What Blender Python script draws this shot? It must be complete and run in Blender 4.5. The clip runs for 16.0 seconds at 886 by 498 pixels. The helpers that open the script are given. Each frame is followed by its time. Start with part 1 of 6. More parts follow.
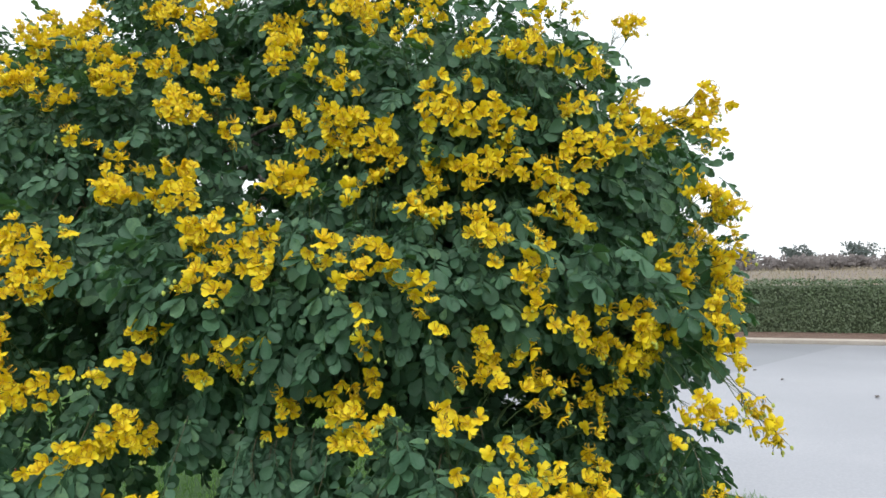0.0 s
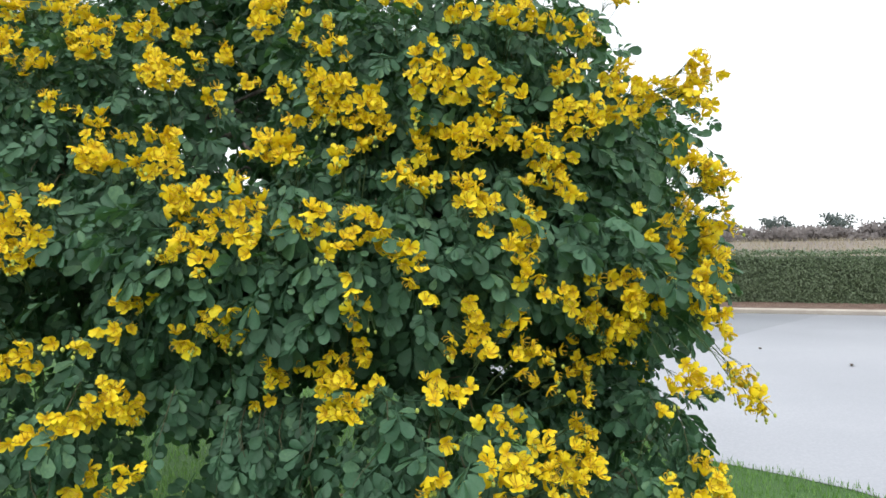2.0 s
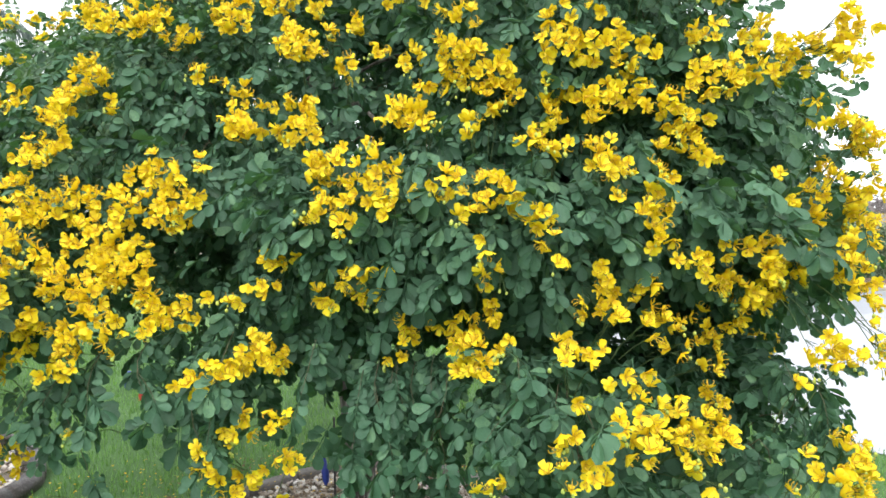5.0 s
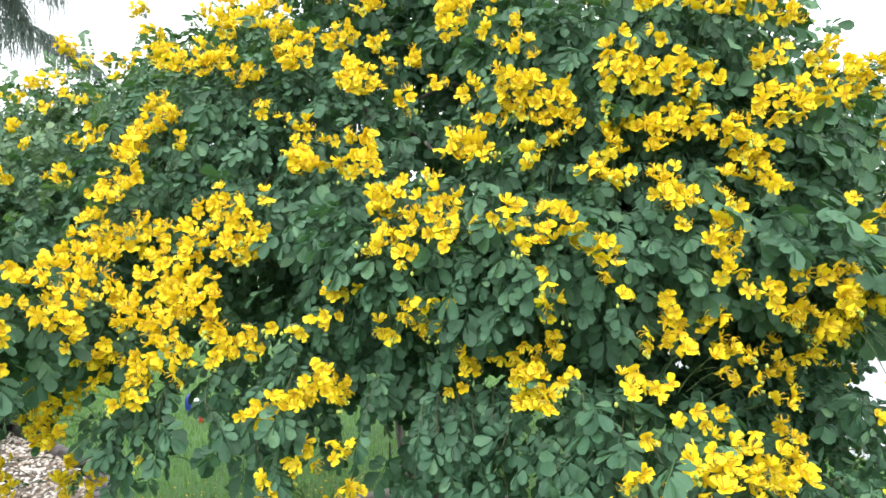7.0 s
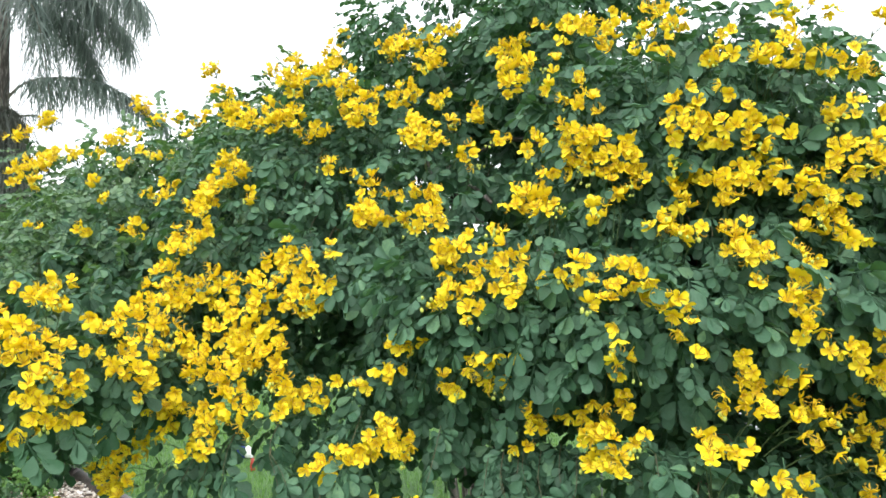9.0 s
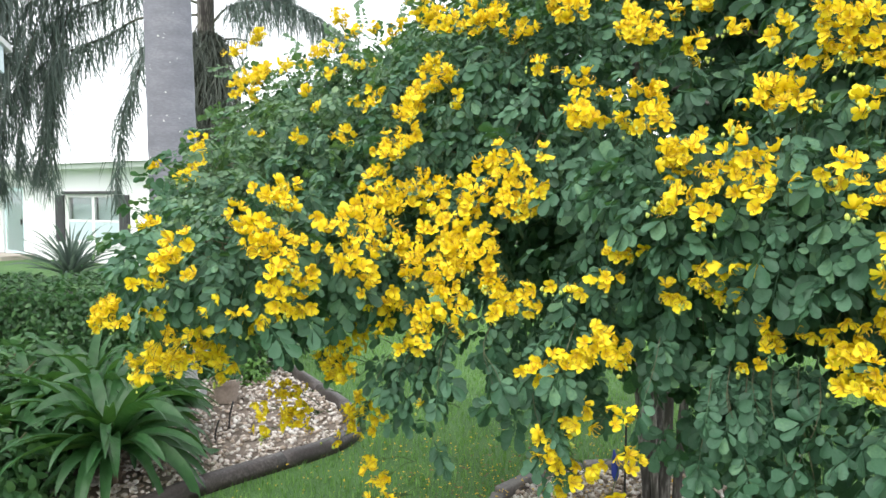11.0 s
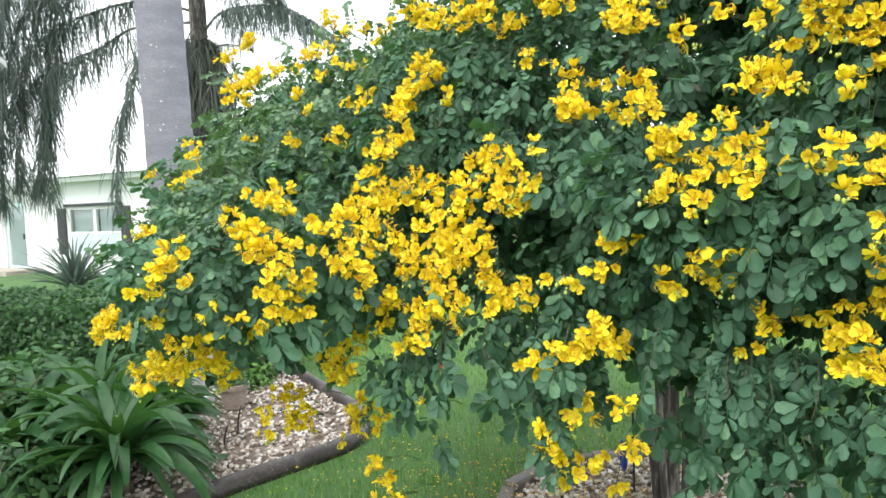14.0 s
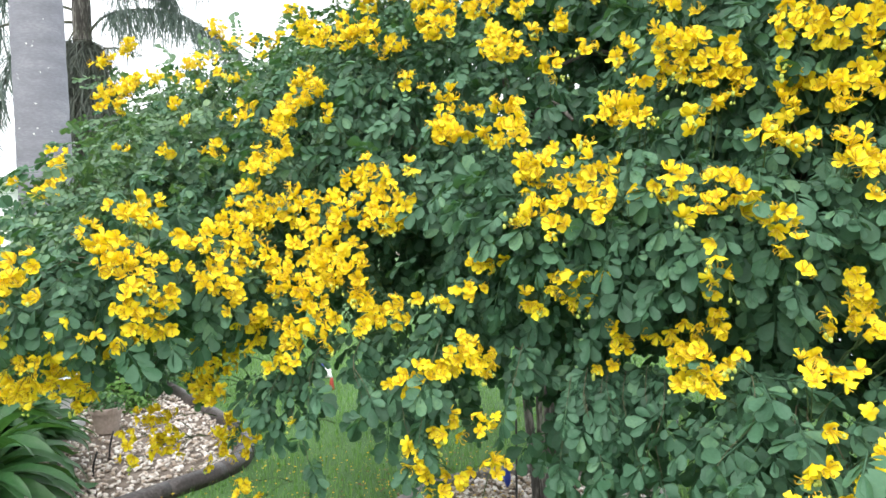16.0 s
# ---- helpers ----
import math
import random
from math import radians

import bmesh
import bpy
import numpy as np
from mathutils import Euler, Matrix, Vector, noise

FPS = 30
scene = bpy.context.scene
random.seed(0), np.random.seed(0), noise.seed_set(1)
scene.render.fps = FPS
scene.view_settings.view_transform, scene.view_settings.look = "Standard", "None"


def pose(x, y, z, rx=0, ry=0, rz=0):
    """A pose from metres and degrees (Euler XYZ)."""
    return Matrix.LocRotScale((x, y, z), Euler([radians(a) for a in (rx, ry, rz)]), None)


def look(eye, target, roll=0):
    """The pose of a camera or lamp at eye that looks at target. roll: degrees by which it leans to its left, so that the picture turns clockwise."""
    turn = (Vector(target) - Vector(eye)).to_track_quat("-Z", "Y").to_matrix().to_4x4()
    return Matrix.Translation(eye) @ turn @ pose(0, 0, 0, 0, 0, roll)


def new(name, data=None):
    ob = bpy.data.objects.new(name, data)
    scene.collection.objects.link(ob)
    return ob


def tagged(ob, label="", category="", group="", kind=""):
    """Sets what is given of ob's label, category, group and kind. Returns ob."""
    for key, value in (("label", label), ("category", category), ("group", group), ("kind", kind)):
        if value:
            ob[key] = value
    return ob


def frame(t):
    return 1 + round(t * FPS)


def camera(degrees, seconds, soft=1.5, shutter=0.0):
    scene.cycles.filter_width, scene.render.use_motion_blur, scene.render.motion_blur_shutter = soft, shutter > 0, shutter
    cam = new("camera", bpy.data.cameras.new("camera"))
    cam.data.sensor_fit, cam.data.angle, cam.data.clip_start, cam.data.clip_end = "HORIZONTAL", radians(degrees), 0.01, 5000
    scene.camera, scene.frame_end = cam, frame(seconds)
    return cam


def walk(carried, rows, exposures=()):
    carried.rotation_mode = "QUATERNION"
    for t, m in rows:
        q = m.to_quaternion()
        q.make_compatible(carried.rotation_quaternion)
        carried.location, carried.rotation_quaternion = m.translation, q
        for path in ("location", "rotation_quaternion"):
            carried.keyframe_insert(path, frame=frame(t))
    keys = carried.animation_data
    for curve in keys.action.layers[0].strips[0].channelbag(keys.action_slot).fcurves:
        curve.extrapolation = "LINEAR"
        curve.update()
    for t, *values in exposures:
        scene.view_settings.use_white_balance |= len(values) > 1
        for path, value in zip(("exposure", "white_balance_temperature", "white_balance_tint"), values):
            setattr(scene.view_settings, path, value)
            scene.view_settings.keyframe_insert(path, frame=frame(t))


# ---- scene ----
cam = camera(66.4, 16.0, soft=1.6)
PATH = [
    (0, (-0.035, 0.227, 1.55), (0.027, 2.225, 1.628), -0.9),
    (0.5, (-0.037, 0.236, 1.547), (0.046, 2.234, 1.578), -0.9),
    (1, (-0.04, 0.24, 1.55), (0.059, 2.238, 1.554), -0.5),
    (1.5, (-0.042, 0.241, 1.547), (0.065, 2.238, 1.541), -0.3),
    (2, (-0.046, 0.237, 1.549), (0.064, 2.233, 1.539), -0.8),
    (2.5, (-0.055, 0.23, 1.546), (0.039, 2.228, 1.532), -1.1),
    (3, (-0.062, 0.224, 1.545), (0.002, 2.223, 1.519), -1.1),
    (3.5, (-0.068, 0.22, 1.538), (-0.04, 2.219, 1.498), -0.7),
    (4, (-0.074, 0.218, 1.535), (-0.096, 2.217, 1.471), -0.3),
    (4.5, (-0.089, 0.217, 1.533), (-0.189, 2.213, 1.444), -0.2),
    (4.7, (-0.093, 0.216, 1.535), (-0.232, 2.209, 1.439), -0.3),
    (6.8, (-0.111, 0.212, 1.549), (-0.435, 2.185, 1.505), -0.9),
    (7, (-0.115, 0.212, 1.554), (-0.451, 2.183, 1.526), -1.0),
    (7.5, (-0.128, 0.206, 1.559), (-0.5, 2.171, 1.58), -0.8),
    (8, (-0.131, 0.202, 1.564), (-0.536, 2.16, 1.618), -0.5),
    (8.5, (-0.135, 0.203, 1.564), (-0.569, 2.154, 1.653), -0.6),
    (9, (-0.146, 0.202, 1.566), (-0.618, 2.142, 1.683), -0.6),
    (9.5, (-0.17, 0.204, 1.561), (-0.709, 2.126, 1.692), -0.1),
    (10, (-0.205, 0.205, 1.553), (-0.91, 2.076, 1.61), 0.3),
    (10.2, (-0.225, 0.208, 1.545), (-1.001, 2.051, 1.546), 0.5),
    (12.3, (-0.253, 0.209, 1.539), (-1.232, 1.944, 1.371), 0.1),
    (12.5, (-0.251, 0.211, 1.539), (-1.213, 1.957, 1.373), -0.1),
    (13, (-0.248, 0.216, 1.538), (-1.194, 1.971, 1.378), -0.9),
    (13.5, (-0.245, 0.214, 1.541), (-1.191, 1.97, 1.391), -1.9),
    (14, (-0.231, 0.214, 1.541), (-1.171, 1.975, 1.406), -2.1),
    (14.5, (-0.212, 0.213, 1.536), (-1.082, 2.009, 1.411), -1.6),
    (15, (-0.199, 0.209, 1.536), (-0.993, 2.04, 1.409), -1.3),
    (15.5, (-0.191, 0.22, 1.535), (-0.918, 2.079, 1.409), -0.9),
    (16, (-0.177, 0.229, 1.541), (-0.849, 2.111, 1.453), -0.6),
]
walk(cam, [(t, look(eye, target, roll)) for t, eye, target, roll in PATH],
     [(0.0, 0.3), (2.0, 0.42), (3.0, 0.55), (4.5, 0.95), (7.0, 1.26), (8.5, 1.18), (10.0, 1.07), (12.5, 1.07), (14.5, 1.2), (16.0, 1.27)])

# ---- light: an overcast sky and a broad, weak sun ----
world = bpy.data.worlds.new("overcast")
scene.world = world
world.use_nodes = True
wn, wl = world.node_tree.nodes, world.node_tree.links
sky = wn.new("ShaderNodeTexSky")
sky.sky_type, sky.sun_disc = "NISHITA", False
sky.sun_elevation, sky.sun_rotation = radians(48), radians(150)
sky.air_density, sky.dust_density = 1.0, 6.0
haze = wn.new("ShaderNodeMix")
haze.data_type = "RGBA"
haze.inputs[0].default_value = 0.82
haze.inputs[7].default_value = (9.6, 9.9, 10.2, 1)
wl.new(sky.outputs[0], haze.inputs[6])
wl.new(haze.outputs[2], wn["Background"].inputs[0])
wn["Background"].inputs[1].default_value = 0.13
sun = new("sun", bpy.data.lights.new("sun", "SUN"))
sun.data.energy, sun.data.angle, sun.data.color = 0.9, radians(25), (1.0, 0.97, 0.92)
sun.matrix_world = pose(0, 0, 8, 42, 0, -30)


# ---- materials ----
def mat(name, rough=0.7, metal=0.0):
    m = bpy.data.materials.new(name)
    m.use_nodes = True
    b = m.node_tree.nodes["Principled BSDF"]
    b.inputs["Roughness"].default_value, b.inputs["Metallic"].default_value = rough, metal
    return m, m.node_tree.nodes, m.node_tree.links, b


def ramp(nodes, stops):
    r = nodes.new("ShaderNodeValToRGB")
    while len(r.color_ramp.elements) < len(stops):
        r.color_ramp.elements.new(0.5)
    for e, (at, c) in zip(r.color_ramp.elements, stops):
        e.position, e.color = at, (*c, 1)
    return r


def noisy(name, stops, scale=8.0, fine=60.0, rough=0.8, bump=0.3, depth=0.01, stretch=(1, 1, 1), metal=0.0, mixing=0.5):
    """Two scales of noise over the object's own metres drive the colour, the finer one the relief."""
    m, nodes, links, b = mat(name, rough, metal)
    co = nodes.new("ShaderNodeTexCoord")
    mp = nodes.new("ShaderNodeMapping")
    mp.inputs["Scale"].default_value = stretch
    links.new(co.outputs["Object"], mp.inputs[0])
    big, small = nodes.new("ShaderNodeTexNoise"), nodes.new("ShaderNodeTexNoise")
    big.inputs["Scale"].default_value, small.inputs["Scale"].default_value = scale, fine
    big.inputs["Detail"].default_value = small.inputs["Detail"].default_value = 4
    mx = nodes.new("ShaderNodeMix")
    mx.inputs[0].default_value = mixing
    for n in (big, small):
        links.new(mp.outputs[0], n.inputs[0])
    links.new(big.outputs[0], mx.inputs[2])
    links.new(small.outputs[0], mx.inputs[3])
    r = ramp(nodes, stops)
    links.new(mx.outputs[0], r.inputs[0])
    links.new(r.outputs[0], b.inputs["Base Color"])
    bp = nodes.new("ShaderNodeBump")
    bp.inputs["Strength"].default_value, bp.inputs["Distance"].default_value = bump, depth
    links.new(small.outputs[0], bp.inputs["Height"])
    links.new(bp.outputs[0], b.inputs["Normal"])
    return m


def leafy(name, stops, through_colour, share=0.25, rough=0.5, vein=200.0, objects=False, spec=0.5):
    """A leaf or petal: its colour differs from piece to piece, and some light passes through it."""
    m, nodes, links, b = mat(name, rough)
    b.inputs["Specular IOR Level"].default_value = spec
    if objects:
        oi = nodes.new("ShaderNodeObjectInfo")
        pick = oi.outputs["Random"]
    else:
        ge = nodes.new("ShaderNodeNewGeometry")
        pick = ge.outputs["Random Per Island"]
    co = nodes.new("ShaderNodeTexCoord")
    no = nodes.new("ShaderNodeTexNoise")
    no.inputs["Scale"].default_value = vein
    links.new(co.outputs["Object"], no.inputs[0])
    mx = nodes.new("ShaderNodeMix")
    mx.inputs[0].default_value = 0.38
    no.inputs["Detail"].default_value = 3
    links.new(pick, mx.inputs[2])
    links.new(no.outputs[0], mx.inputs[3])
    bp = nodes.new("ShaderNodeBump")
    bp.inputs["Strength"].default_value, bp.inputs["Distance"].default_value = 0.45, 0.35 / vein
    links.new(no.outputs[0], bp.inputs["Height"])
    links.new(bp.outputs[0], b.inputs["Normal"])
    r = ramp(nodes, stops)
    links.new(mx.outputs[0], r.inputs[0])
    links.new(r.outputs[0], b.inputs["Base Color"])
    tr = nodes.new("ShaderNodeBsdfTranslucent")
    tr.inputs[0].default_value = (*through_colour, 1)
    ms = nodes.new("ShaderNodeMixShader")
    ms.inputs[0].default_value = share
    links.new(b.outputs[0], ms.inputs[1])
    links.new(tr.outputs[0], ms.inputs[2])
    links.new(ms.outputs[0], nodes["Material Output"].inputs[0])
    return m


LEAF = leafy("senna leaf", [(0.1, (0.0205, 0.0535, 0.03)), (0.4, (0.0447, 0.114, 0.065)), (0.7, (0.0792, 0.178, 0.105)), (0.95, (0.166, 0.303, 0.144))], (0.07, 0.18, 0.035), 0.24, 0.58, 200, False, 0.36)
LEAF_NEAR = leafy("senna leaf single", [(0.0, (0.0326, 0.092, 0.0471)), (0.5, (0.0526, 0.132, 0.0719)), (0.9, (0.0815, 0.183, 0.102))], (0.06, 0.16, 0.03), 0.22, 0.58, 200, True, 0.36)

LEAF_YOUNG = leafy("young senna leaf", [(0.1, (0.042, 0.0972, 0.055)), (0.4, (0.0788, 0.162, 0.088)), (0.7, (0.126, 0.227, 0.121)), (0.95, (0.221, 0.346, 0.143))], (0.12, 0.24, 0.04), 0.3, 0.5)


def petal_material():
    """Yellow petals, deeper and more orange towards the flower's throat, each flower a little different."""
    m, nodes, links, b = mat("yellow petal", 0.55)
    b.inputs["Specular IOR Level"].default_value = 0.3
    co, oi = nodes.new("ShaderNodeTexCoord"), nodes.new("ShaderNodeObjectInfo")
    far = nodes.new("ShaderNodeVectorMath")
    far.operation = "LENGTH"
    links.new(co.outputs["Object"], far.inputs[0])
    no = nodes.new("ShaderNodeTexNoise")
    no.inputs["Scale"].default_value = 260
    links.new(co.outputs["Object"], no.inputs[0])
    up = nodes.new("ShaderNodeMapRange")
    up.inputs["From Min"].default_value, up.inputs["From Max"].default_value = 0.001, 0.012
    links.new(far.outputs["Value"], up.inputs["Value"])
    mx = nodes.new("ShaderNodeMix")
    mx.inputs[0].default_value = 0.35
    links.new(up.outputs[0], mx.inputs[2])
    links.new(oi.outputs["Random"], mx.inputs[3])
    mx2 = nodes.new("ShaderNodeMix")
    mx2.inputs[0].default_value = 0.2
    links.new(mx.outputs[0], mx2.inputs[2])
    links.new(no.outputs[0], mx2.inputs[3])
    r = ramp(nodes, [(0.08, (0.48, 0.24, 0.004)), (0.24, (0.70, 0.44, 0.005)), (0.45, (0.82, 0.60, 0.008)), (0.85, (0.88, 0.74, 0.03))])
    links.new(mx2.outputs[0], r.inputs[0])
    links.new(r.outputs[0], b.inputs["Base Color"])
    bp = nodes.new("ShaderNodeBump")
    bp.inputs["Strength"].default_value, bp.inputs["Distance"].default_value = 0.5, 0.002
    links.new(no.outputs[0], bp.inputs["Height"])
    links.new(bp.outputs[0], b.inputs["Normal"])
    tr = nodes.new("ShaderNodeBsdfTranslucent")
    tr.inputs[0].default_value = (0.9, 0.62, 0.01, 1)
    ms = nodes.new("ShaderNodeMixShader")
    ms.inputs[0].default_value = 0.25
    links.new(b.outputs[0], ms.inputs[1])
    links.new(tr.outputs[0], ms.inputs[2])
    links.new(ms.outputs[0], nodes["Material Output"].inputs[0])
    return m


PETAL = petal_material()
RACHIS = noisy("green stalk", [(0.3, (0.04, 0.085, 0.025)), (0.7, (0.085, 0.13, 0.04))], 20, 90)
STAMEN = noisy("stamen", [(0.3, (0.55, 0.33, 0.02)), (0.7, (0.7, 0.5, 0.03))], 80, 300)
BUD = noisy("bud", [(0.35, (0.26, 0.36, 0.08)), (0.65, (0.52, 0.54, 0.09))], 40, 200)
BARK = noisy("bark", [(0.36, (0.03, 0.026, 0.023)), (0.5, (0.07, 0.063, 0.056)), (0.62, (0.27, 0.255, 0.23))], 14, 60, 0.9, 0.7, 0.01, (1, 1, 0.18))
TWIG = noisy("twig", [(0.3, (0.05, 0.04, 0.025)), (0.7, (0.13, 0.12, 0.06))], 30, 120)
LAWN = noisy("lawn thatch", [(0.3, (0.035, 0.09, 0.022)), (0.55, (0.068, 0.155, 0.038)), (0.75, (0.115, 0.225, 0.06))], 1.5, 70, 0.9, 0.8, 0.02)
BLADE = leafy("grass blade", [(0.1, (0.03, 0.085, 0.018)), (0.5, (0.095, 0.21, 0.048)), (0.9, (0.22, 0.37, 0.11))], (0.2, 0.4, 0.07), 0.35, 0.5, 30)
CONCRETE = noisy("worn concrete", [(0.25, (0.25, 0.265, 0.30)), (0.5, (0.305, 0.32, 0.36)), (0.75, (0.385, 0.40, 0.435))], 0.5, 45, 0.38, 0.25, 0.004)
ASPHALT = noisy("damp grey paving", [(0.25, (0.185, 0.20, 0.23)), (0.5, (0.24, 0.255, 0.29)), (0.75, (0.31, 0.325, 0.36))], 0.6, 45, 0.38, 0.25, 0.004)
KERB = noisy("kerb concrete", [(0.3, (0.30, 0.26, 0.22)), (0.7, (0.48, 0.44, 0.39))], 2, 50, 0.85, 0.3, 0.004)
MULCH = noisy("bark mulch", [(0.3, (0.08, 0.05, 0.04)), (0.5, (0.16, 0.105, 0.08)), (0.75, (0.29, 0.21, 0.17))], 5, 40, 0.95, 0.9, 0.03)
HEDGE = leafy("hedge leaf", [(0.0, (0.085, 0.12, 0.066)), (0.5, (0.115, 0.16, 0.088)), (0.9, (0.15, 0.20, 0.115))], (0.07, 0.15, 0.03), 0.2, 0.45, 60)
HEDGE_L = leafy("garden hedge leaf", [(0.0, (0.0154, 0.0575, 0.0198)), (0.5, (0.0396, 0.121, 0.0396)), (0.95, (0.105, 0.218, 0.0682))], (0.07, 0.17, 0.035), 0.25, 0.45, 60)
HEDGE_SHADE = noisy("hedge shade", [(0.3, (0.045, 0.066, 0.036)), (0.7, (0.085, 0.12, 0.065))], 5, 40, 0.95, 0.8, 0.05)
DRY = leafy("dry grass", [(0.0, (0.25, 0.215, 0.185)), (0.5, (0.33, 0.29, 0.24)), (1.0, (0.34, 0.33, 0.23))], (0.42, 0.37, 0.25), 0.45, 0.8, 5)
FIELD = noisy("dry field", [(0.3, (0.12, 0.10, 0.09)), (0.5, (0.2, 0.168, 0.14)), (0.7, (0.2, 0.2, 0.12))], 0.12, 1.3, 0.95, 0.6, 0.2)
BRUSH = leafy("far brush", [(0.0, (0.20, 0.185, 0.185)), (0.5, (0.25, 0.232, 0.228)), (1.0, (0.30, 0.275, 0.26))], (0.30, 0.27, 0.26), 0.5, 0.8, 1)
# pale and bluish: the haze of distance is put into this leaf colour
FARTREE_HAZED = leafy("hazed far tree leaf", [(0.0, (0.095, 0.125, 0.13)), (0.5, (0.125, 0.155, 0.155)), (1.0, (0.155, 0.185, 0.175))], (0.07, 0.12, 0.06), 0.2, 0.8, 1)
STONE = leafy("river pebble", [(0.0, (0.14, 0.10, 0.075)), (0.3, (0.36, 0.29, 0.23)), (0.6, (0.60, 0.55, 0.5)), (1.0, (0.80, 0.79, 0.77))], (0.2, 0.15, 0.1), 0.0, 0.75, 60, False, 0.3)
STONE_ONE = leafy("river stone", [(0.0, (0.10, 0.07, 0.05)), (0.4, (0.25, 0.19, 0.14)), (0.75, (0.38, 0.32, 0.26)), (1.0, (0.56, 0.54, 0.5))], (0.2, 0.15, 0.1), 0.0, 0.75, 60, True, 0.3)
EDGING = noisy("brown cast edging", [(0.3, (0.022, 0.017, 0.016)), (0.52, (0.048, 0.039, 0.037)), (0.72, (0.14, 0.122, 0.115))], 4, 70, 0.5, 0.6, 0.006)
EDGE_STONE = noisy("grey edging block", [(0.3, (0.10, 0.09, 0.085)), (0.6, (0.20, 0.185, 0.17)), (0.8, (0.32, 0.3, 0.28))], 6, 60, 0.85, 0.5, 0.004)
SOIL = noisy("bed soil", [(0.3, (0.09, 0.065, 0.05)), (0.7, (0.24, 0.2, 0.165))], 4, 50, 0.95, 0.8, 0.02)
PALMBARK = noisy("pale palm trunk", [(0.25, (0.135, 0.137, 0.162)), (0.5, (0.195, 0.197, 0.232)), (0.75, (0.29, 0.295, 0.33))], 2.4, 24, 0.85, 0.3, 0.005, (1, 1, 3.2), 0.0, 0.42)
LICHEN = noisy("lichen", [(0.3, (0.55, 0.55, 0.55)), (0.7, (0.72, 0.72, 0.72))], 20, 90)
FROND = leafy("palm frond", [(0.0, (0.05, 0.082, 0.07)), (0.5, (0.09, 0.13, 0.115)), (1.0, (0.155, 0.195, 0.165))], (0.14, 0.20, 0.15), 0.3, 0.45, 20)
FROND_DRY = leafy("dry palm frond", [(0.0, (0.05, 0.065, 0.055)), (0.5, (0.09, 0.11, 0.09)), (1.0, (0.155, 0.17, 0.135))], (0.12, 0.12, 0.07), 0.2, 0.6, 20)
PALMSTEM = noisy("frond stalk", [(0.3, (0.07, 0.075, 0.055)), (0.7, (0.16, 0.16, 0.12))], 6, 40)
STRAP = leafy("strap leaf", [(0.0, (0.01, 0.042, 0.014)), (0.5, (0.025, 0.09, 0.028)), (1.0, (0.075, 0.175, 0.055))], (0.08, 0.2, 0.03), 0.25, 0.46, 25, False, 0.4)
LIME = leafy("lime leaf", [(0.0, (0.07, 0.17, 0.03)), (0.5, (0.11, 0.25, 0.05)), (1.0, (0.18, 0.34, 0.08))], (0.15, 0.35, 0.05), 0.3, 0.5, 40)
BULB = noisy("dry leaf base", [(0.3, (0.05, 0.032, 0.022)), (0.7, (0.2, 0.14, 0.10))], 8, 60, 0.9, 0.6, 0.01, (1, 1, 0.3))
STUCCO = noisy("white painted stucco", [(0.3, (0.82, 0.83, 0.85)), (0.7, (0.88, 0.89, 0.90))], 0.8, 60, 0.9, 0.25, 0.004)
WHITE = noisy("white paint", [(0.3, (0.76, 0.77, 0.79)), (0.7, (0.84, 0.85, 0.86))], 2, 40, 0.5, 0.08, 0.002)
PALE_BLUE = noisy("pale blue fascia paint", [(0.3, (0.50, 0.62, 0.68)), (0.7, (0.62, 0.73, 0.78))], 2, 40, 0.5, 0.1, 0.002)
ROOF = noisy("grey roof shingle", [(0.3, (0.44, 0.45, 0.46)), (0.7, (0.56, 0.57, 0.58))], 3, 30, 0.9, 0.5, 0.01)
SHUTTER = noisy("dark shutter paint", [(0.3, (0.03, 0.03, 0.035)), (0.7, (0.06, 0.06, 0.065))], 4, 40, 0.6, 0.1, 0.002)
CURTAIN = noisy("pale aqua blind", [(0.3, (0.66, 0.84, 0.86)), (0.7, (0.72, 0.88, 0.90))], 3, 30, 0.8, 0.1, 0.002)
SCREEN = noisy("grey insect screen", [(0.3, (0.46, 0.58, 0.62)), (0.7, (0.54, 0.66, 0.70))], 3, 90, 0.8, 0.1, 0.002)
PEDESTAL = noisy("grey weathered concrete", [(0.3, (0.36, 0.37, 0.38)), (0.7, (0.5, 0.51, 0.52))], 6, 50, 0.85, 0.4, 0.004)
POT = noisy("weathered clay pot", [(0.3, (0.24, 0.19, 0.16)), (0.7, (0.40, 0.34, 0.30))], 6, 50, 0.85, 0.3, 0.003)
IRON = noisy("black iron", [(0.3, (0.012, 0.012, 0.013)), (0.7, (0.035, 0.035, 0.035))], 10, 60, 0.5, 0.2, 0.002)
BLUE = noisy("blue enamel", [(0.3, (0.010, 0.022, 0.17)), (0.7, (0.02, 0.05, 0.32))], 6, 50, 0.45, 0.1, 0.002)
RED = noisy("red plastic", [(0.3, (0.30, 0.03, 0.02)), (0.7, (0.42, 0.05, 0.03))], 6, 50, 0.45, 0.1, 0.002)
LITTER = leafy("dry leaf", [(0.0, (0.07, 0.04, 0.02)), (0.5, (0.16, 0.10, 0.05)), (1.0, (0.30, 0.22, 0.08))], (0.15, 0.1, 0.04), 0.15, 0.8, 60)
FALLEN = leafy("fallen petal", [(0.0, (0.55, 0.33, 0.02)), (1.0, (0.8, 0.55, 0.04))], (0.6, 0.4, 0.02), 0.2, 0.7, 60)
GLASS, gn, gl, gb = mat("window glass", 0.03)
gb.inputs["Transmission Weight"].default_value, gb.inputs["IOR"].default_value = 1.0, 1.45
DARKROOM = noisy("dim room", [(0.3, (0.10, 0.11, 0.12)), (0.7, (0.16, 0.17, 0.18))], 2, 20)


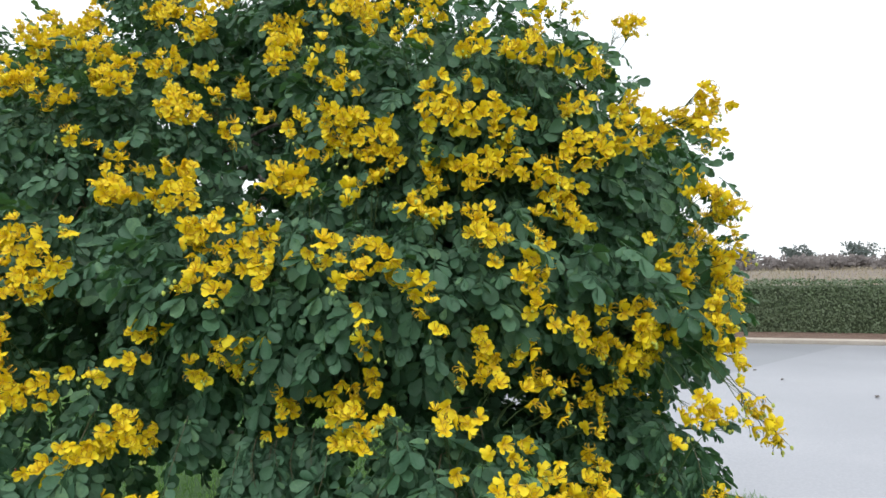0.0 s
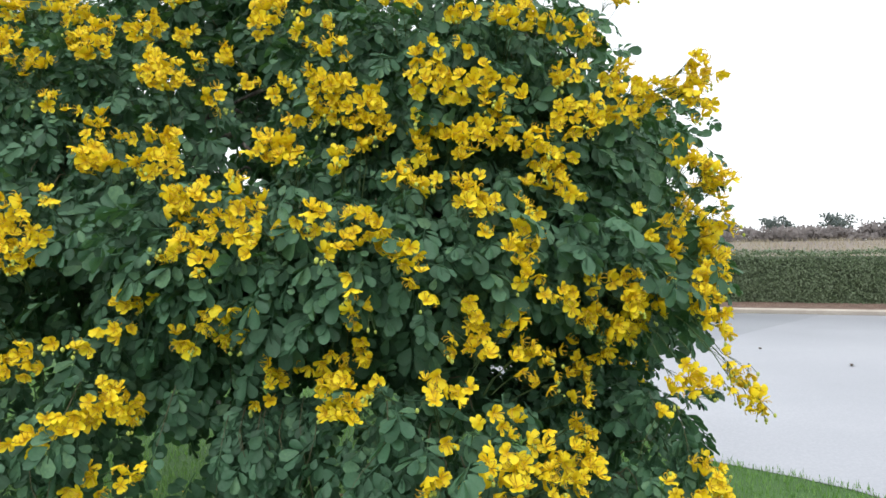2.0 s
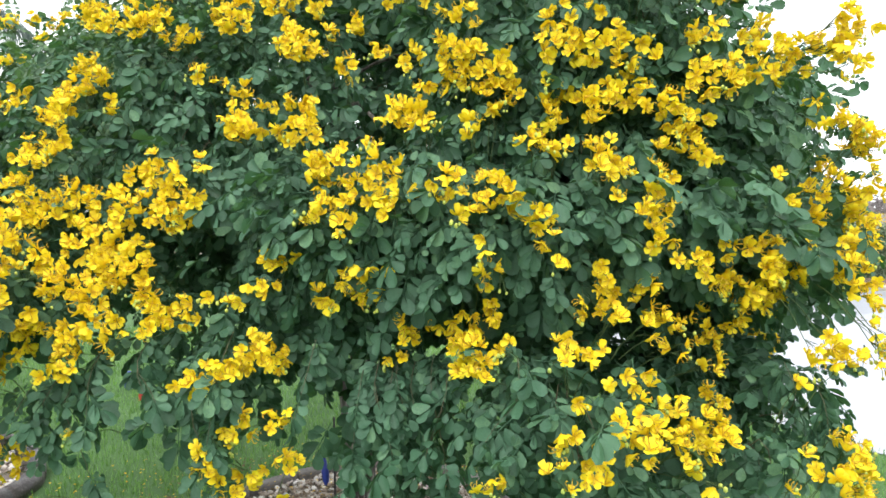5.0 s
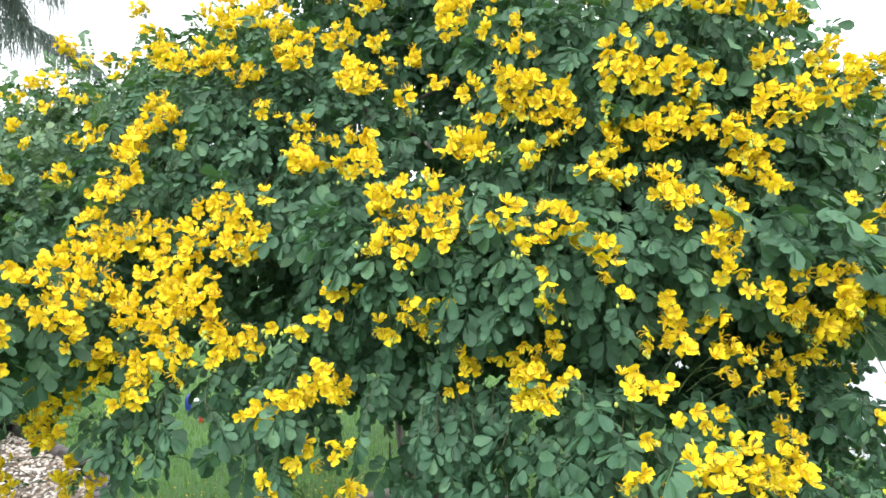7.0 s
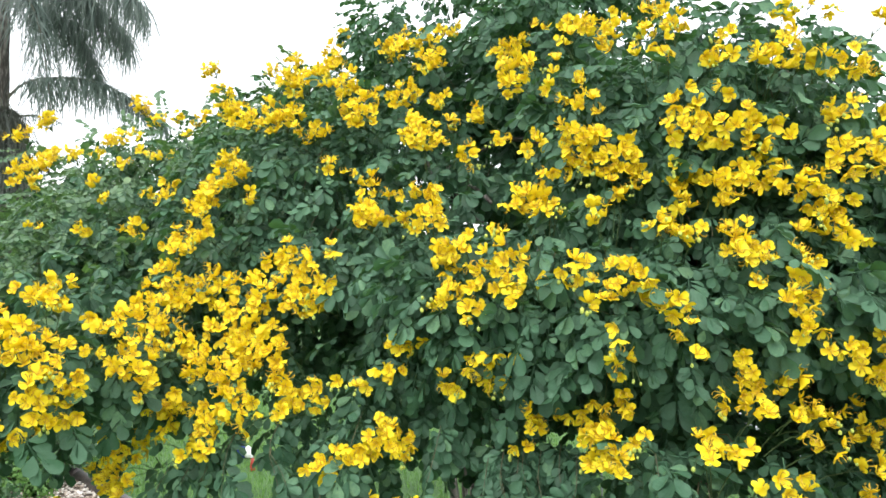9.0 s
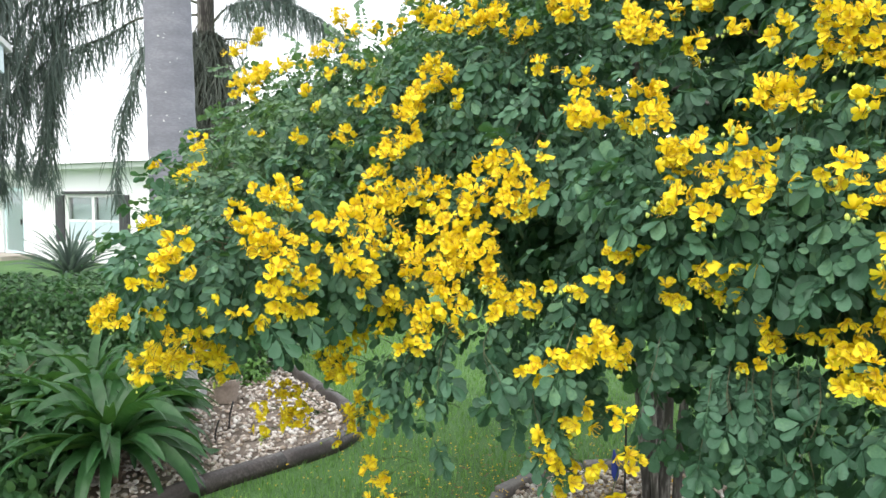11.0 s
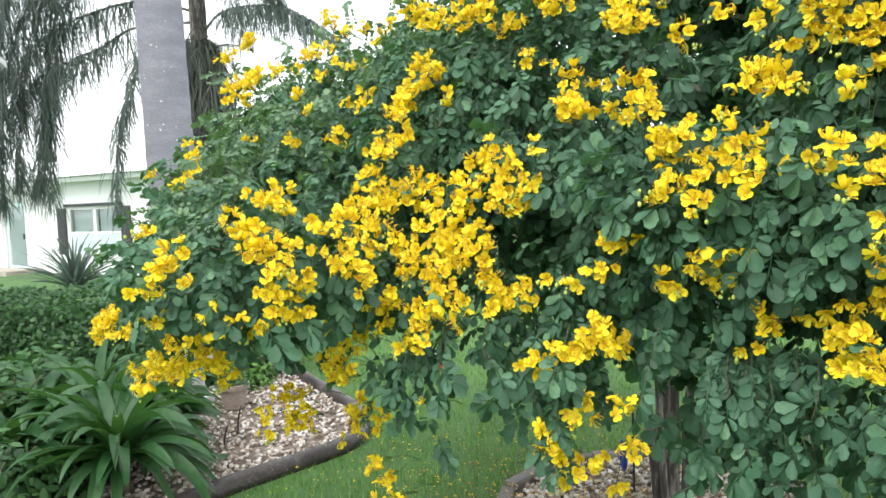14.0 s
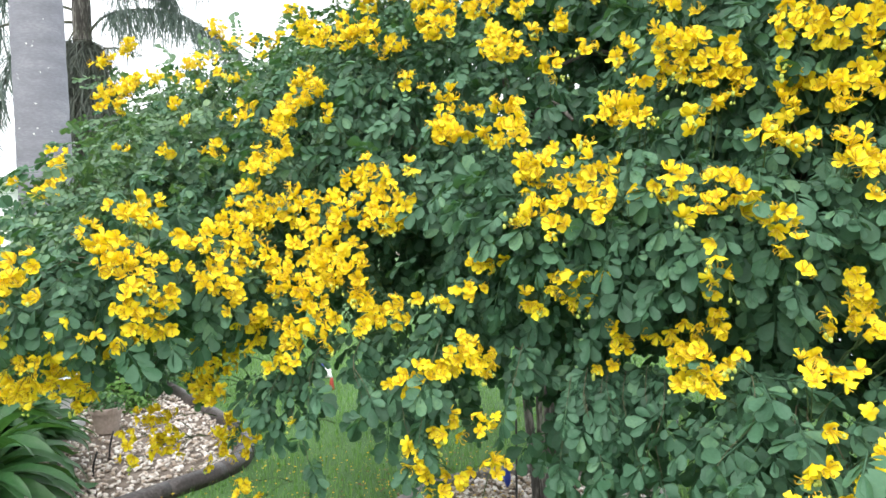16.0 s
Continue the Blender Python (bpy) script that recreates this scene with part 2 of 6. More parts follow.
# ---- mesh tools ----
rng = np.random.default_rng(7)


def mesh_np(name, verts, faces):
    """A mesh from an array of corners and arrays of triangles or quads."""
    me = bpy.data.meshes.new(name)
    faces = [np.asarray(f) for f in faces if len(f)]
    me.vertices.add(len(verts))
    me.vertices.foreach_set("co", np.asarray(verts, np.float32).ravel())
    loops = np.concatenate([f.ravel() for f in faces])
    sizes = np.concatenate([np.full(len(f), f.shape[1]) for f in faces])
    me.loops.add(len(loops))
    me.loops.foreach_set("vertex_index", loops.astype(np.int32))
    me.polygons.add(len(sizes))
    me.polygons.foreach_set("loop_start", np.r_[0, np.cumsum(sizes)[:-1]].astype(np.int32))
    me.update(calc_edges=True)
    return me


def place(ob, material, parent=None, label=""):
    if material:
        ob.data.materials.append(material)
    ob.parent = parent
    return tagged(ob, label)


def part_np(name, verts, faces, material, parent=None, label="", smooth=False):
    ob = place(new(name, mesh_np(name, verts, faces)), material, parent, label)
    if smooth:
        ob.data.polygons.foreach_set("use_smooth", [True] * len(ob.data.polygons))
    return ob


def part(name, bm, material, parent=None, label="", smooth=False):
    me = bpy.data.meshes.new(name)
    bm.to_mesh(me)
    bm.free()
    if smooth:
        me.polygons.foreach_set("use_smooth", [True] * len(me.polygons))
    return place(new(name, me), material, parent, label)


def thing(name, at=(0, 0, 0), label="", category="", group="", kind=""):
    ob = new(name)
    ob.location = at
    return tagged(ob, label, category, group, kind)


def scatter(template, pos, rot, size):
    """Copies of a template (corners, triangles, quads) at places, turns and sizes, as one set of corners and faces."""
    v, tris, quads = template
    n, k = len(pos), len(v)
    size = np.asarray(size, float).reshape(n, -1)
    allv = np.einsum("nij,nkj->nki", rot, v[None] * size[:, None, :]) + pos[:, None]
    step = (np.arange(n) * k)[:, None, None]
    return allv.reshape(-1, 3), (tris[None] + step).reshape(-1, 3), (quads[None] + step).reshape(-1, 4)


def joined(sets):
    vs, ts, qs, base = [], [], [], 0
    for v, t, q in sets:
        vs.append(v), ts.append(t + base), qs.append(q + base)
        base += len(v)
    return np.concatenate(vs), [np.concatenate(ts), np.concatenate(qs)]


def axes_of(ahead, up):
    """Turns whose y runs along ahead and whose z leans to up."""
    y = ahead / np.linalg.norm(ahead, axis=1)[:, None]
    x = np.cross(y, up)
    x /= np.linalg.norm(x, axis=1)[:, None] + 1e-9
    return np.stack([x, y, np.cross(x, y)], -1)


def tube(points, radii, sides=8, closed=True):
    """Corners and faces of a round limb along points."""
    p = np.asarray(points, float)
    d = np.gradient(p, axis=0)
    d /= np.linalg.norm(d, axis=1)[:, None]
    ref = np.array([0.31, 0.17, 0.93]) if abs(d[0] @ [0.31, 0.17, 0.93]) < 0.9 else np.array([1.0, 0.1, 0.0])
    x = np.cross(d, ref)
    x /= np.linalg.norm(x, axis=1)[:, None]
    y = np.cross(d, x)
    a = np.linspace(0, 2 * np.pi, sides, endpoint=False)
    r = np.asarray(radii, float).reshape(-1, 1, 1)
    v = p[:, None] + r * (np.cos(a)[None, :, None] * x[:, None] + np.sin(a)[None, :, None] * y[:, None])
    n, i = len(p), np.arange(sides)
    j = (i + 1) % sides
    q = [np.stack([k * sides + i, k * sides + j, (k + 1) * sides + j, (k + 1) * sides + i], 1) for k in range(n - 1)]
    v = v.reshape(-1, 3)
    t = np.zeros((0, 3), int)
    if closed:
        v = np.concatenate([v, p[:1], p[-1:]])
        m = n * sides
        t = np.concatenate([np.stack([j, i, np.full(sides, m)], 1), np.stack([(n - 1) * sides + i, (n - 1) * sides + j, np.full(sides, m + 1)], 1)])
    return v, t, np.concatenate(q)


def bend(points, n=14):
    """A smooth line through a few points."""
    p = np.asarray(points, float)
    t, s = np.linspace(0, 1, len(p)), np.linspace(0, 1, n)
    out = []
    for u in s:
        k = min(int(u * (len(p) - 1)), len(p) - 2)
        f = u * (len(p) - 1) - k
        a, b, c, d = p[max(k - 1, 0)], p[k], p[k + 1], p[min(k + 2, len(p) - 1)]
        out.append(0.5 * (2 * b + (c - a) * f + (2 * a - 5 * b + 4 * c - d) * f * f + (3 * b - a - 3 * c + d) * f**3))
    return np.array(out)


def box(bm, x0, y0, z0, x1, y1, z1, bevel=0.0):
    made = bmesh.ops.create_cube(bm, size=1)["verts"]
    bmesh.ops.scale(bm, vec=(x1 - x0, y1 - y0, z1 - z0), verts=made)
    bmesh.ops.translate(bm, vec=((x0 + x1) / 2, (y0 + y1) / 2, (z0 + z1) / 2), verts=made)
    if bevel:
        edges = list({e for v in made for e in v.link_edges})
        bmesh.ops.bevel(bm, geom=edges, offset=bevel, segments=2, affect="EDGES", profile=0.5)


def boxed(name, lo, hi, material, parent=None, label="", bevel=0.0):
    bm = bmesh.new()
    box(bm, *lo, *hi, bevel)
    return part(name, bm, material, parent, label)


def strip(line, profile, closed=False):
    """A profile (offset to the right, height) swept along a level line."""
    p = np.asarray(line, float)
    d = np.gradient(p, axis=0)
    d /= np.linalg.norm(d, axis=1)[:, None]
    right = np.stack([d[:, 1], -d[:, 0]], 1)
    pr = np.asarray(profile, float)
    v = np.concatenate([p[:, None] + right[:, None] * pr[None, :, :1], np.broadcast_to(pr[None, :, 1:], (len(p), len(pr), 1))], 2)
    n, k = len(p), len(pr)
    i = np.arange(k)
    j = (i + 1) % k
    q = np.concatenate([np.stack([a * k + i, a * k + j, (a + 1) * k + j, (a + 1) * k + i], 1) for a in range(n - 1)])
    return v.reshape(-1, 3), q, [list(range(k))[::-1], list(range((n - 1) * k, n * k))]


def swept(name, line, profile, material, parent=None, label=""):
    v, q, caps = strip(line, profile)
    me = bpy.data.meshes.new(name)
    me.from_pydata(v.tolist(), [], q.tolist() + caps)
    return place(new(name, me), material, parent, label)


def pebble(seed):
    r = np.random.default_rng(seed)
    bm = bmesh.new()
    bmesh.ops.create_icosphere(bm, subdivisions=1, radius=0.5)
    v = np.array([x.co[:] for x in bm.verts]) * (1 + r.normal(0, 0.1, (len(bm.verts), 1)))
    v *= (1.0, 0.75, 0.5)
    t = np.array([[x.index for x in f.verts] for f in bm.faces])
    bm.free()
    return v, t, np.zeros((0, 4), int)


def spin(n):
    a = rng.uniform(0, 2 * np.pi, n)
    c, s, o, i = np.cos(a), np.sin(a), np.zeros(n), np.ones(n)
    return np.stack([np.stack([c, -s, o], 1), np.stack([s, c, o], 1), np.stack([o, o, i], 1)], 1)


OVAL = (np.array([[0, 0, 0], [0.24, 0.35, 0.06], [0.2, 0.75, 0.04], [0, 1, -0.05], [-0.2, 0.75, 0.04], [-0.24, 0.35, 0.06]], float),
        np.array([[0, 1, 5], [2, 3, 4]]), np.array([[1, 2, 4, 5]]))
BLADE_T = (np.array([[-0.5, 0, 0], [0.5, 0, 0], [0.35, 0.12, 0.55], [-0.35, 0.12, 0.55], [0, 0.4, 1.0]], float), np.array([[3, 2, 4]]), np.array([[0, 1, 2, 3]]))


def leaves_on(pos, normal, size, droop=0.5):
    """Small oval leaves at places, lying along a surface of those normals."""
    n = len(pos)
    side = rng.normal(0, 1, (n, 3))
    ahead = np.cross(normal, side) + normal * 0.5 + np.array([0, 0, -droop])
    return scatter(OVAL, pos, axes_of(ahead, normal + rng.normal(0, 0.45, (n, 3))), size)


# ---- ground, street and field ----
def flat(name, outline, z, material, thick=0.0, label="", kind="structure"):
    bm = bmesh.new()
    f = bm.faces.new([bm.verts.new((x, y, z)) for x, y in outline])
    if f.normal.z < 0:
        f.normal_flip()
    if thick:
        r = bmesh.ops.extrude_face_region(bm, geom=[f])
        bmesh.ops.translate(bm, vec=(0, 0, -thick), verts=[v for v in r["geom"] if isinstance(v, bmesh.types.BMVert)])
        bmesh.ops.recalc_face_normals(bm, faces=bm.faces)
    return tagged(part(name, bm, material), label, name.split("_")[0], kind=kind)


bm = bmesh.new()
bmesh.ops.create_grid(bm, x_segments=8, y_segments=8, size=2500)
tagged(part("ground", bm, LAWN), "mown green lawn with fallen yellow petals", "lawn", kind="structure")

ROAD = [(6.5, -6), (3.6, 2.2), (3.05, 3.6), (2.7, 4.26), (2.5, 4.5), (2.31, 4.68), (2.06, 4.92), (1.9, 5.3), (1.6, 6.2), (0.9, 8.0), (-0.6, 12.0), (-4.0, 18.9), (9.78, 13.42), (26, 6.7), (30, -6)]
flat("road", ROAD, 0.002, ASPHALT, 0, "pale grey worn street paving, slightly damp")
flat("road_slab", [(1.14, 7.4), (8.5, 13.78), (25, 6.9), (30, -6), (6.5, -6), (3.6, 2.2), (3.05, 3.6), (2.7, 4.26), (2.5, 4.5), (2.31, 4.68), (2.06, 4.92), (1.9, 5.3), (1.6, 6.2)], 0.006, CONCRETE, 0, "lighter concrete slab of the street")
for x, y, long in ((5.43, 8.3, 0.12), (5.04, 9.7, 0.09), (5.11, 10.63, 0.1)):
    bm = bmesh.new()
    rows = [[bm.verts.new((u * long, (side * w) * long, abs(side) * 0.12 * long + 0.05 * long * u)) for side in (-1, 0, 1)] for u, w in ((0, 0.03), (0.3, 0.22), (0.65, 0.2), (1, 0.02))]
    for r0, r1 in zip(rows, rows[1:]):
        for i in range(2):
            bm.faces.new((r0[i], r0[i + 1], r1[i + 1], r1[i]))
    bmesh.ops.solidify(bm, geom=bm.faces[:], thickness=0.004)
    o = part("fallen_leaf", bm, LITTER)
    o.matrix_basis = pose(x, y, 0.009, 0, 0, 20 + 40 * x)
    tagged(o, "dry brown leaf lying on the street paving", "leaf", "leaves on the street")
K = np.array([2.62, -1.08]) / np.hypot(2.62, 1.08)
N = np.array([-K[1], K[0]])
K0 = np.array([7.16, 14.5])
kerb = tagged(swept("kerb", [K0 + K * s for s in np.linspace(-14, 26, 30)], [(0.0, 0.0), (0.015, 0.08), (-0.02, 0.105), (-0.16, 0.105), (-0.16, 0.0)], KERB), "weathered concrete kerb along the street", "kerb", kind="structure")
flat("mulch_strip", [tuple(K0 + K * s + N * o) for s, o in ((-14, 0.16), (26, 0.16), (26, 3.4), (-14, 3.4))], 0.10, MULCH, 0.1, "strip of brown bark mulch under the hedge")
def rise(o):
    """The field's height at a distance behind the kerb."""
    return np.interp(o, [3.5, 12, 55, 120], [0.03, 0.22, 1.45, 1.6])


bm = bmesh.new()
rows = [[bm.verts.new((*(K0 + K * s * w + N * o), float(rise(o)))) for s in np.linspace(-1, 1, 9)] for o, w in ((3.5, 60), (8, 80), (12, 90), (30, 130), (55, 200), (120, 350), (1500, 1600))]
for r0, r1 in zip(rows, rows[1:]):
    for i in range(8):
        bm.faces.new((r0[i], r0[i + 1], r1[i + 1], r1[i]))
tagged(part("field", bm, FIELD), "dry open field that rises gently behind the hedge", "field", kind="structure")


def hedge(name, a, b, thick, height, z0, material, label, count, size, category="hedge"):
    """A clipped hedge from a to b: an added uneven core, its dark colour standing in for inner shade, and a coat of
    separate leaves with an uneven outline.
    """
    a, b = np.array(a, float), np.array(b, float)
    along = b - a
    long = np.hypot(*along)
    along /= long
    inward = np.array([-along[1], along[0]])
    root = thing(name, (0, 0, 0), label, category)
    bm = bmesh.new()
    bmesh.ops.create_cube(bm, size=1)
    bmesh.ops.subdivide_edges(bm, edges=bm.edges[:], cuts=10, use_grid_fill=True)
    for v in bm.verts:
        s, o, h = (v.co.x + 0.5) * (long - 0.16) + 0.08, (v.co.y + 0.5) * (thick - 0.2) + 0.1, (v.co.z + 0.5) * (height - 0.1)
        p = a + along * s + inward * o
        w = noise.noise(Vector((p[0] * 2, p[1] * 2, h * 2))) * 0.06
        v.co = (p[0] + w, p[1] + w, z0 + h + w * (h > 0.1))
    part("core", bm, HEDGE_SHADE, root)
    n = count
    face = rng.choice(3, n, p=[0.52, 0.36, 0.12])
    s, u = rng.uniform(0, long, n), rng.uniform(0, 1, n)
    o = np.where(face == 0, 0.0, np.where(face == 1, u * thick, u * thick))
    h = np.where(face == 1, height, np.where(face == 0, u * height, rng.uniform(0, height, n)))
    s = np.where(face == 2, np.where(rng.random(n) < 0.5, 0, long), s)
    nor = np.where((face == 0)[:, None], np.r_[-inward, 0], np.where((face == 1)[:, None], [0, 0, 1], np.r_[along, 0]))
    nor = np.where(((face == 2) & (s == 0))[:, None], np.r_[-along, 0], nor)
    pos = np.c_[a + along * s[:, None] + inward * o[:, None], z0 + h]
    lump = np.array([noise.noise(Vector((p[0] * 1.7, p[1] * 1.7, p[2] * 2.5))) for p in pos])
    pos += nor * (lump * 0.09 + rng.normal(0, 0.03, n))[:, None]
    pos[:, 2] = np.maximum(pos[:, 2], z0 + 0.03)
    v, t, q = leaves_on(pos, nor, size * rng.uniform(0.7, 1.3, n), 0.2)
    tagged(part_np("foliage", v, [t, q], material, root), kind="stuff")
    return root


hedge("street_hedge", K0 + K * -8 + N * 1.7, K0 + K * 22 + N * 1.7, 1.3, 1.14, 0.10, HEDGE, "long clipped grey-green hedge behind the street", 62000, 0.06)

# dry grass, brush and trees of the distance
n = 24000
s, o = rng.uniform(-30, 60, n), 4 + 60 * rng.random(n) ** 1.6
pos = np.c_[K0 + K * s[:, None] + N * o[:, None], rise(o)]
v, t, q = scatter(BLADE_T, pos, spin(n), np.c_[rng.uniform(0.02, 0.07, n), rng.uniform(0.1, 1.2, n), rng.uniform(0.12, 0.5, n)])
tagged(part_np("dry_grass", v, [t, q], DRY), "tall dry straw-coloured field grass", "grass", kind="stuff")


v, t, q = tube([(0, 0, 0), (0, 0, 0.6), (0, 0, 1.0)], [0.03, 0.03, 0.026], 8)
post = part_np("field_post", v, [t, q], BARK)
post.location = (10.63, 18.32, 0.38)
tagged(post, "thin dark post standing in the dry field behind the hedge", "post")


def crown_far(name, at, z, height, width, material, label, count, leaf, category, lean=1.0):
    """A far bush or tree: a trunk, some limbs and many clumps of leaves with gaps."""
    root = thing(name, (*at, z), label, category, "far trees" if category == "tree" else "far bushes")
    tall, height = height, height * min(1.0, lean + 0.05)
    limbs = [tube(bend([(0, 0, 0.0), (0.05 * width, 0, height * 0.4), (0.0, 0.1, height * 0.75)], 6), np.linspace(0.05, 0.015, 6) * height, 6)]
    for k in range(5):
        a = k * 1.26 + rng.uniform(-0.3, 0.3)
        limbs.append(tube(bend([(0, 0, height * 0.3), (math.cos(a) * width * 0.2, math.sin(a) * width * 0.2, height * 0.5), (math.cos(a) * width * 0.38, math.sin(a) * width * 0.38, height * 0.72)], 5), np.linspace(0.025, 0.008, 5) * height, 5))
    v, f = joined(limbs)
    part_np("trunk", v, f, BARK, root)
    height = tall
    clumps = rng.normal(0, 1, (26, 3))
    clumps /= np.linalg.norm(clumps, axis=1)[:, None]
    clumps *= rng.uniform(0.45, 1.0, (26, 1))
    c = clumps[rng.integers(0, 26, count)]
    d = rng.normal(0, 1, (count, 3))
    d /= np.linalg.norm(d, axis=1)[:, None]
    p = (c + d * 0.26 * rng.random((count, 1)) ** 0.4) * (width * 0.5, width * 0.5, height * 0.33) + (0, 0, height * 0.62 * lean)
    p[:, 2] = np.maximum(p[:, 2], 0.05)
    v, t, q = leaves_on(p, d, leaf * rng.uniform(0.7, 1.4, count), 0.3)
    tagged(part_np("crown", v, [t, q], material, root), kind="stuff")
    return root


for k in range(72):
    s = -40 + k * 2.1 + rng.uniform(-1, 1)
    o = 58 + 14 * rng.random()
    crown_far("bush", K0 + K * s * 1.25 + N * o, float(rise(o)), 2.5 + rng.uniform(-0.5, 0.6), 6.4 + rng.uniform(-1, 1.5), BRUSH, "grey-brown leafless brush at the edge of the field", 800, 0.46, "bush", 0.5)
for k in range(22):
    s = -52 + k * 8 + rng.uniform(-3, 3)
    o = 112 + rng.uniform(-8, 14)
    crown_far("far_tree", K0 + K * s * 1.4 + N * o, float(rise(o)), 4.6 + rng.uniform(-1.0, 1.4), 6.5 + rng.uniform(-1.5, 2.5), FARTREE_HAZED, "distant tree behind the field, with haze put into its colour", 640, 0.5, "tree")

# ---- lawn: separate blades where it is seen near ----
n = 90000
gx, gy = rng.uniform(-5.4, 3.4, n), 2.0 + 7.5 * rng.random(n) ** 1.25
CURB = bend([(-3.3, 0.4), (-3.2, 1.4), (-3.13, 2.16), (-3.06, 2.72), (-2.92, 3.2), (-2.82, 3.55), (-2.86, 3.85), (-3.15, 4.22), (-3.6, 4.52), (-4.3, 4.95), (-5.4, 5.6)], 60)
side = np.interp(gy, CURB[:, 1], CURB[:, 0], left=-3.3, right=-9)
side = np.where(gy > 5.6, -9, side)
ring_d = np.hypot(gx + 0.78, gy - 3.36)
road_x = np.interp(gy, [2.2, 3.6, 4.26, 4.68, 4.92, 5.3, 6.2, 8.0, 12.0], [3.6, 3.05, 2.7, 2.31, 2.06, 1.9, 1.6, 0.9, -0.6])
ok = (gx > side + 0.1) & (ring_d > 0.84) & (gx < road_x + 0.09 + rng.normal(0, 0.05, n)) & (gy > 2.0 + 0.9 * rng.random(n) ** 2)
pos = np.c_[gx, gy, np.zeros(n)][ok]
m = len(pos)
v, t, q = scatter(BLADE_T, pos, spin(m), np.c_[rng.uniform(0.004, 0.008, m), rng.uniform(0.02, 0.06, m), rng.uniform(0.022, 0.055, m)])
tagged(part_np("grass", v, [t, q], BLADE), "short green lawn grass", "grass", kind="stuff")
n = 1700
a, r = rng.uniform(0, 2 * np.pi, n), 0.2 + 1.45 * rng.random(n)
fx, fy = -1.25 + r * np.cos(a), 3.15 + r * np.sin(a) * 0.9
ok = (fx < np.interp(fy, [2, 4.3, 5.3], [3, 2.6, 1.8])) & (fx > np.interp(fy, CURB[:, 1], CURB[:, 0]) + 0.08) & (fy > 1.6)
pos = np.c_[fx, fy, np.where(np.hypot(fx + 0.78, fy - 3.36) < 0.8, 0.085, 0.04)][ok]
m = len(pos)
v, t, q = scatter(OVAL, pos, axes_of(np.c_[rng.normal(0, 1, (m, 2)), rng.normal(0, 0.2, m)], np.c_[rng.normal(0, 0.4, (m, 2)), np.ones(m)]), rng.uniform(0.010, 0.02, m))
tagged(part_np("fallen_petals", v, [t, q], FALLEN), "yellow petals fallen on the lawn under the tree", "petals", kind="stuff")

n = 1500
a, r = rng.uniform(0, 2 * np.pi, n), 0.1 + 1.1 * rng.random(n)
fx, fy = -0.95 + r * np.cos(a), 3.36 + r * np.sin(a)
pos = np.c_[fx, fy, np.where(np.hypot(fx + 0.78, fy - 3.36) < 0.78, 0.075, 0.03)]
v, t, q = scatter(OVAL, pos, axes_of(np.c_[rng.normal(0, 1, (n, 2)), rng.normal(0, 0.2, n)], np.c_[rng.normal(0, 0.4, (n, 2)), np.ones(n)]), rng.uniform(0.014, 0.03, n))
tagged(part_np("leaf_litter", v, [t, q], LITTER), "dry brown leaves fallen round the tree ring", "leaf litter", kind="stuff")

# ---- gravel bed with its cast edging ----
edging = thing("bed_edging", label="curved dark brown cast concrete edging round the gravel bed", category="edging", kind="structure")
for k in range(0, 59, 6):
    piece = CURB[k:min(k + 7, 60)].copy()
    length = swept("edging_length", piece, [(0.062, 0.0), (0.061, 0.04), (0.055, 0.058), (0.042, 0.073), (0.024, 0.083), (0.003, 0.087), (-0.018, 0.084), (-0.035, 0.075), (-0.047, 0.058), (-0.051, 0.036), (-0.052, 0.0)], EDGING, edging)
    length.data.polygons.foreach_set("use_smooth", [len(f.vertices) == 4 for f in length.data.polygons])
bed = [(float(x), float(y)) for x, y in CURB] + [(-9.5, 7.4), (-9.5, 0.4)]
flat("gravel_bed", bed, 0.02, SOIL, 0, "garden bed of pale gravel inside the edging")
peb = [pebble(k) for k in range(6)]


def gravel(count, inside, z, size, seed):
    r = np.random.default_rng(seed)
    sets = []
    for tpl in peb:
        p = inside(r, count // 6)
        m = len(p)
        up = np.c_[r.normal(0, 0.35, (m, 2)), np.ones(m)]
        sets.append(scatter(tpl, np.c_[p, z + r.uniform(-0.004, 0.016, m)], axes_of(np.c_[r.normal(0, 1, (m, 2)), np.zeros(m)], up), size * r.uniform(0.6, 1.35, m)))
    return joined(sets)


def in_bed(r, m):
    y = 0.5 + 5.4 * r.random(m)
    x = np.interp(y, CURB[:, 1], CURB[:, 0]) - 0.09 - 2.4 * r.random(m) ** 1.3
    return np.c_[x, y]


v, f = gravel(8300, in_bed, 0.028, 0.034, 3)
tagged(part_np("bed_gravel", v, f, STONE), "pale cream and brown pebbles of the garden bed", "gravel", kind="stuff")

# ---- ring of edging blocks and stones round the tree ----
RING = (-0.78, 3.36)
ring = thing("tree_ring", (RING[0], RING[1], 0), "ring of grey edging blocks filled with river stones round the tree", "planting ring")
bm = bmesh.new()
bmesh.ops.create_circle(bm, cap_ends=True, segments=28, radius=0.76)
for vtx in bm.verts:
    vtx.co.z = 0.035
part("soil", bm, SOIL, ring)
bm = bmesh.new()
box(bm, -0.155, -0.035, 0.0, 0.155, 0.035, 0.085, 0.01)
block = part("block", bm, EDGE_STONE, ring)
for k in range(15):
    a = 2 * math.pi * k / 15
    o = block if k == 0 else new("block", block.data)
    o.parent = ring
    o.matrix_basis = pose(0.78 * math.cos(a), 0.78 * math.sin(a), rng.uniform(-0.008, 0.004), rng.uniform(-3, 3), rng.uniform(-2, 2), math.degrees(a) + 90 + rng.uniform(-5, 5))


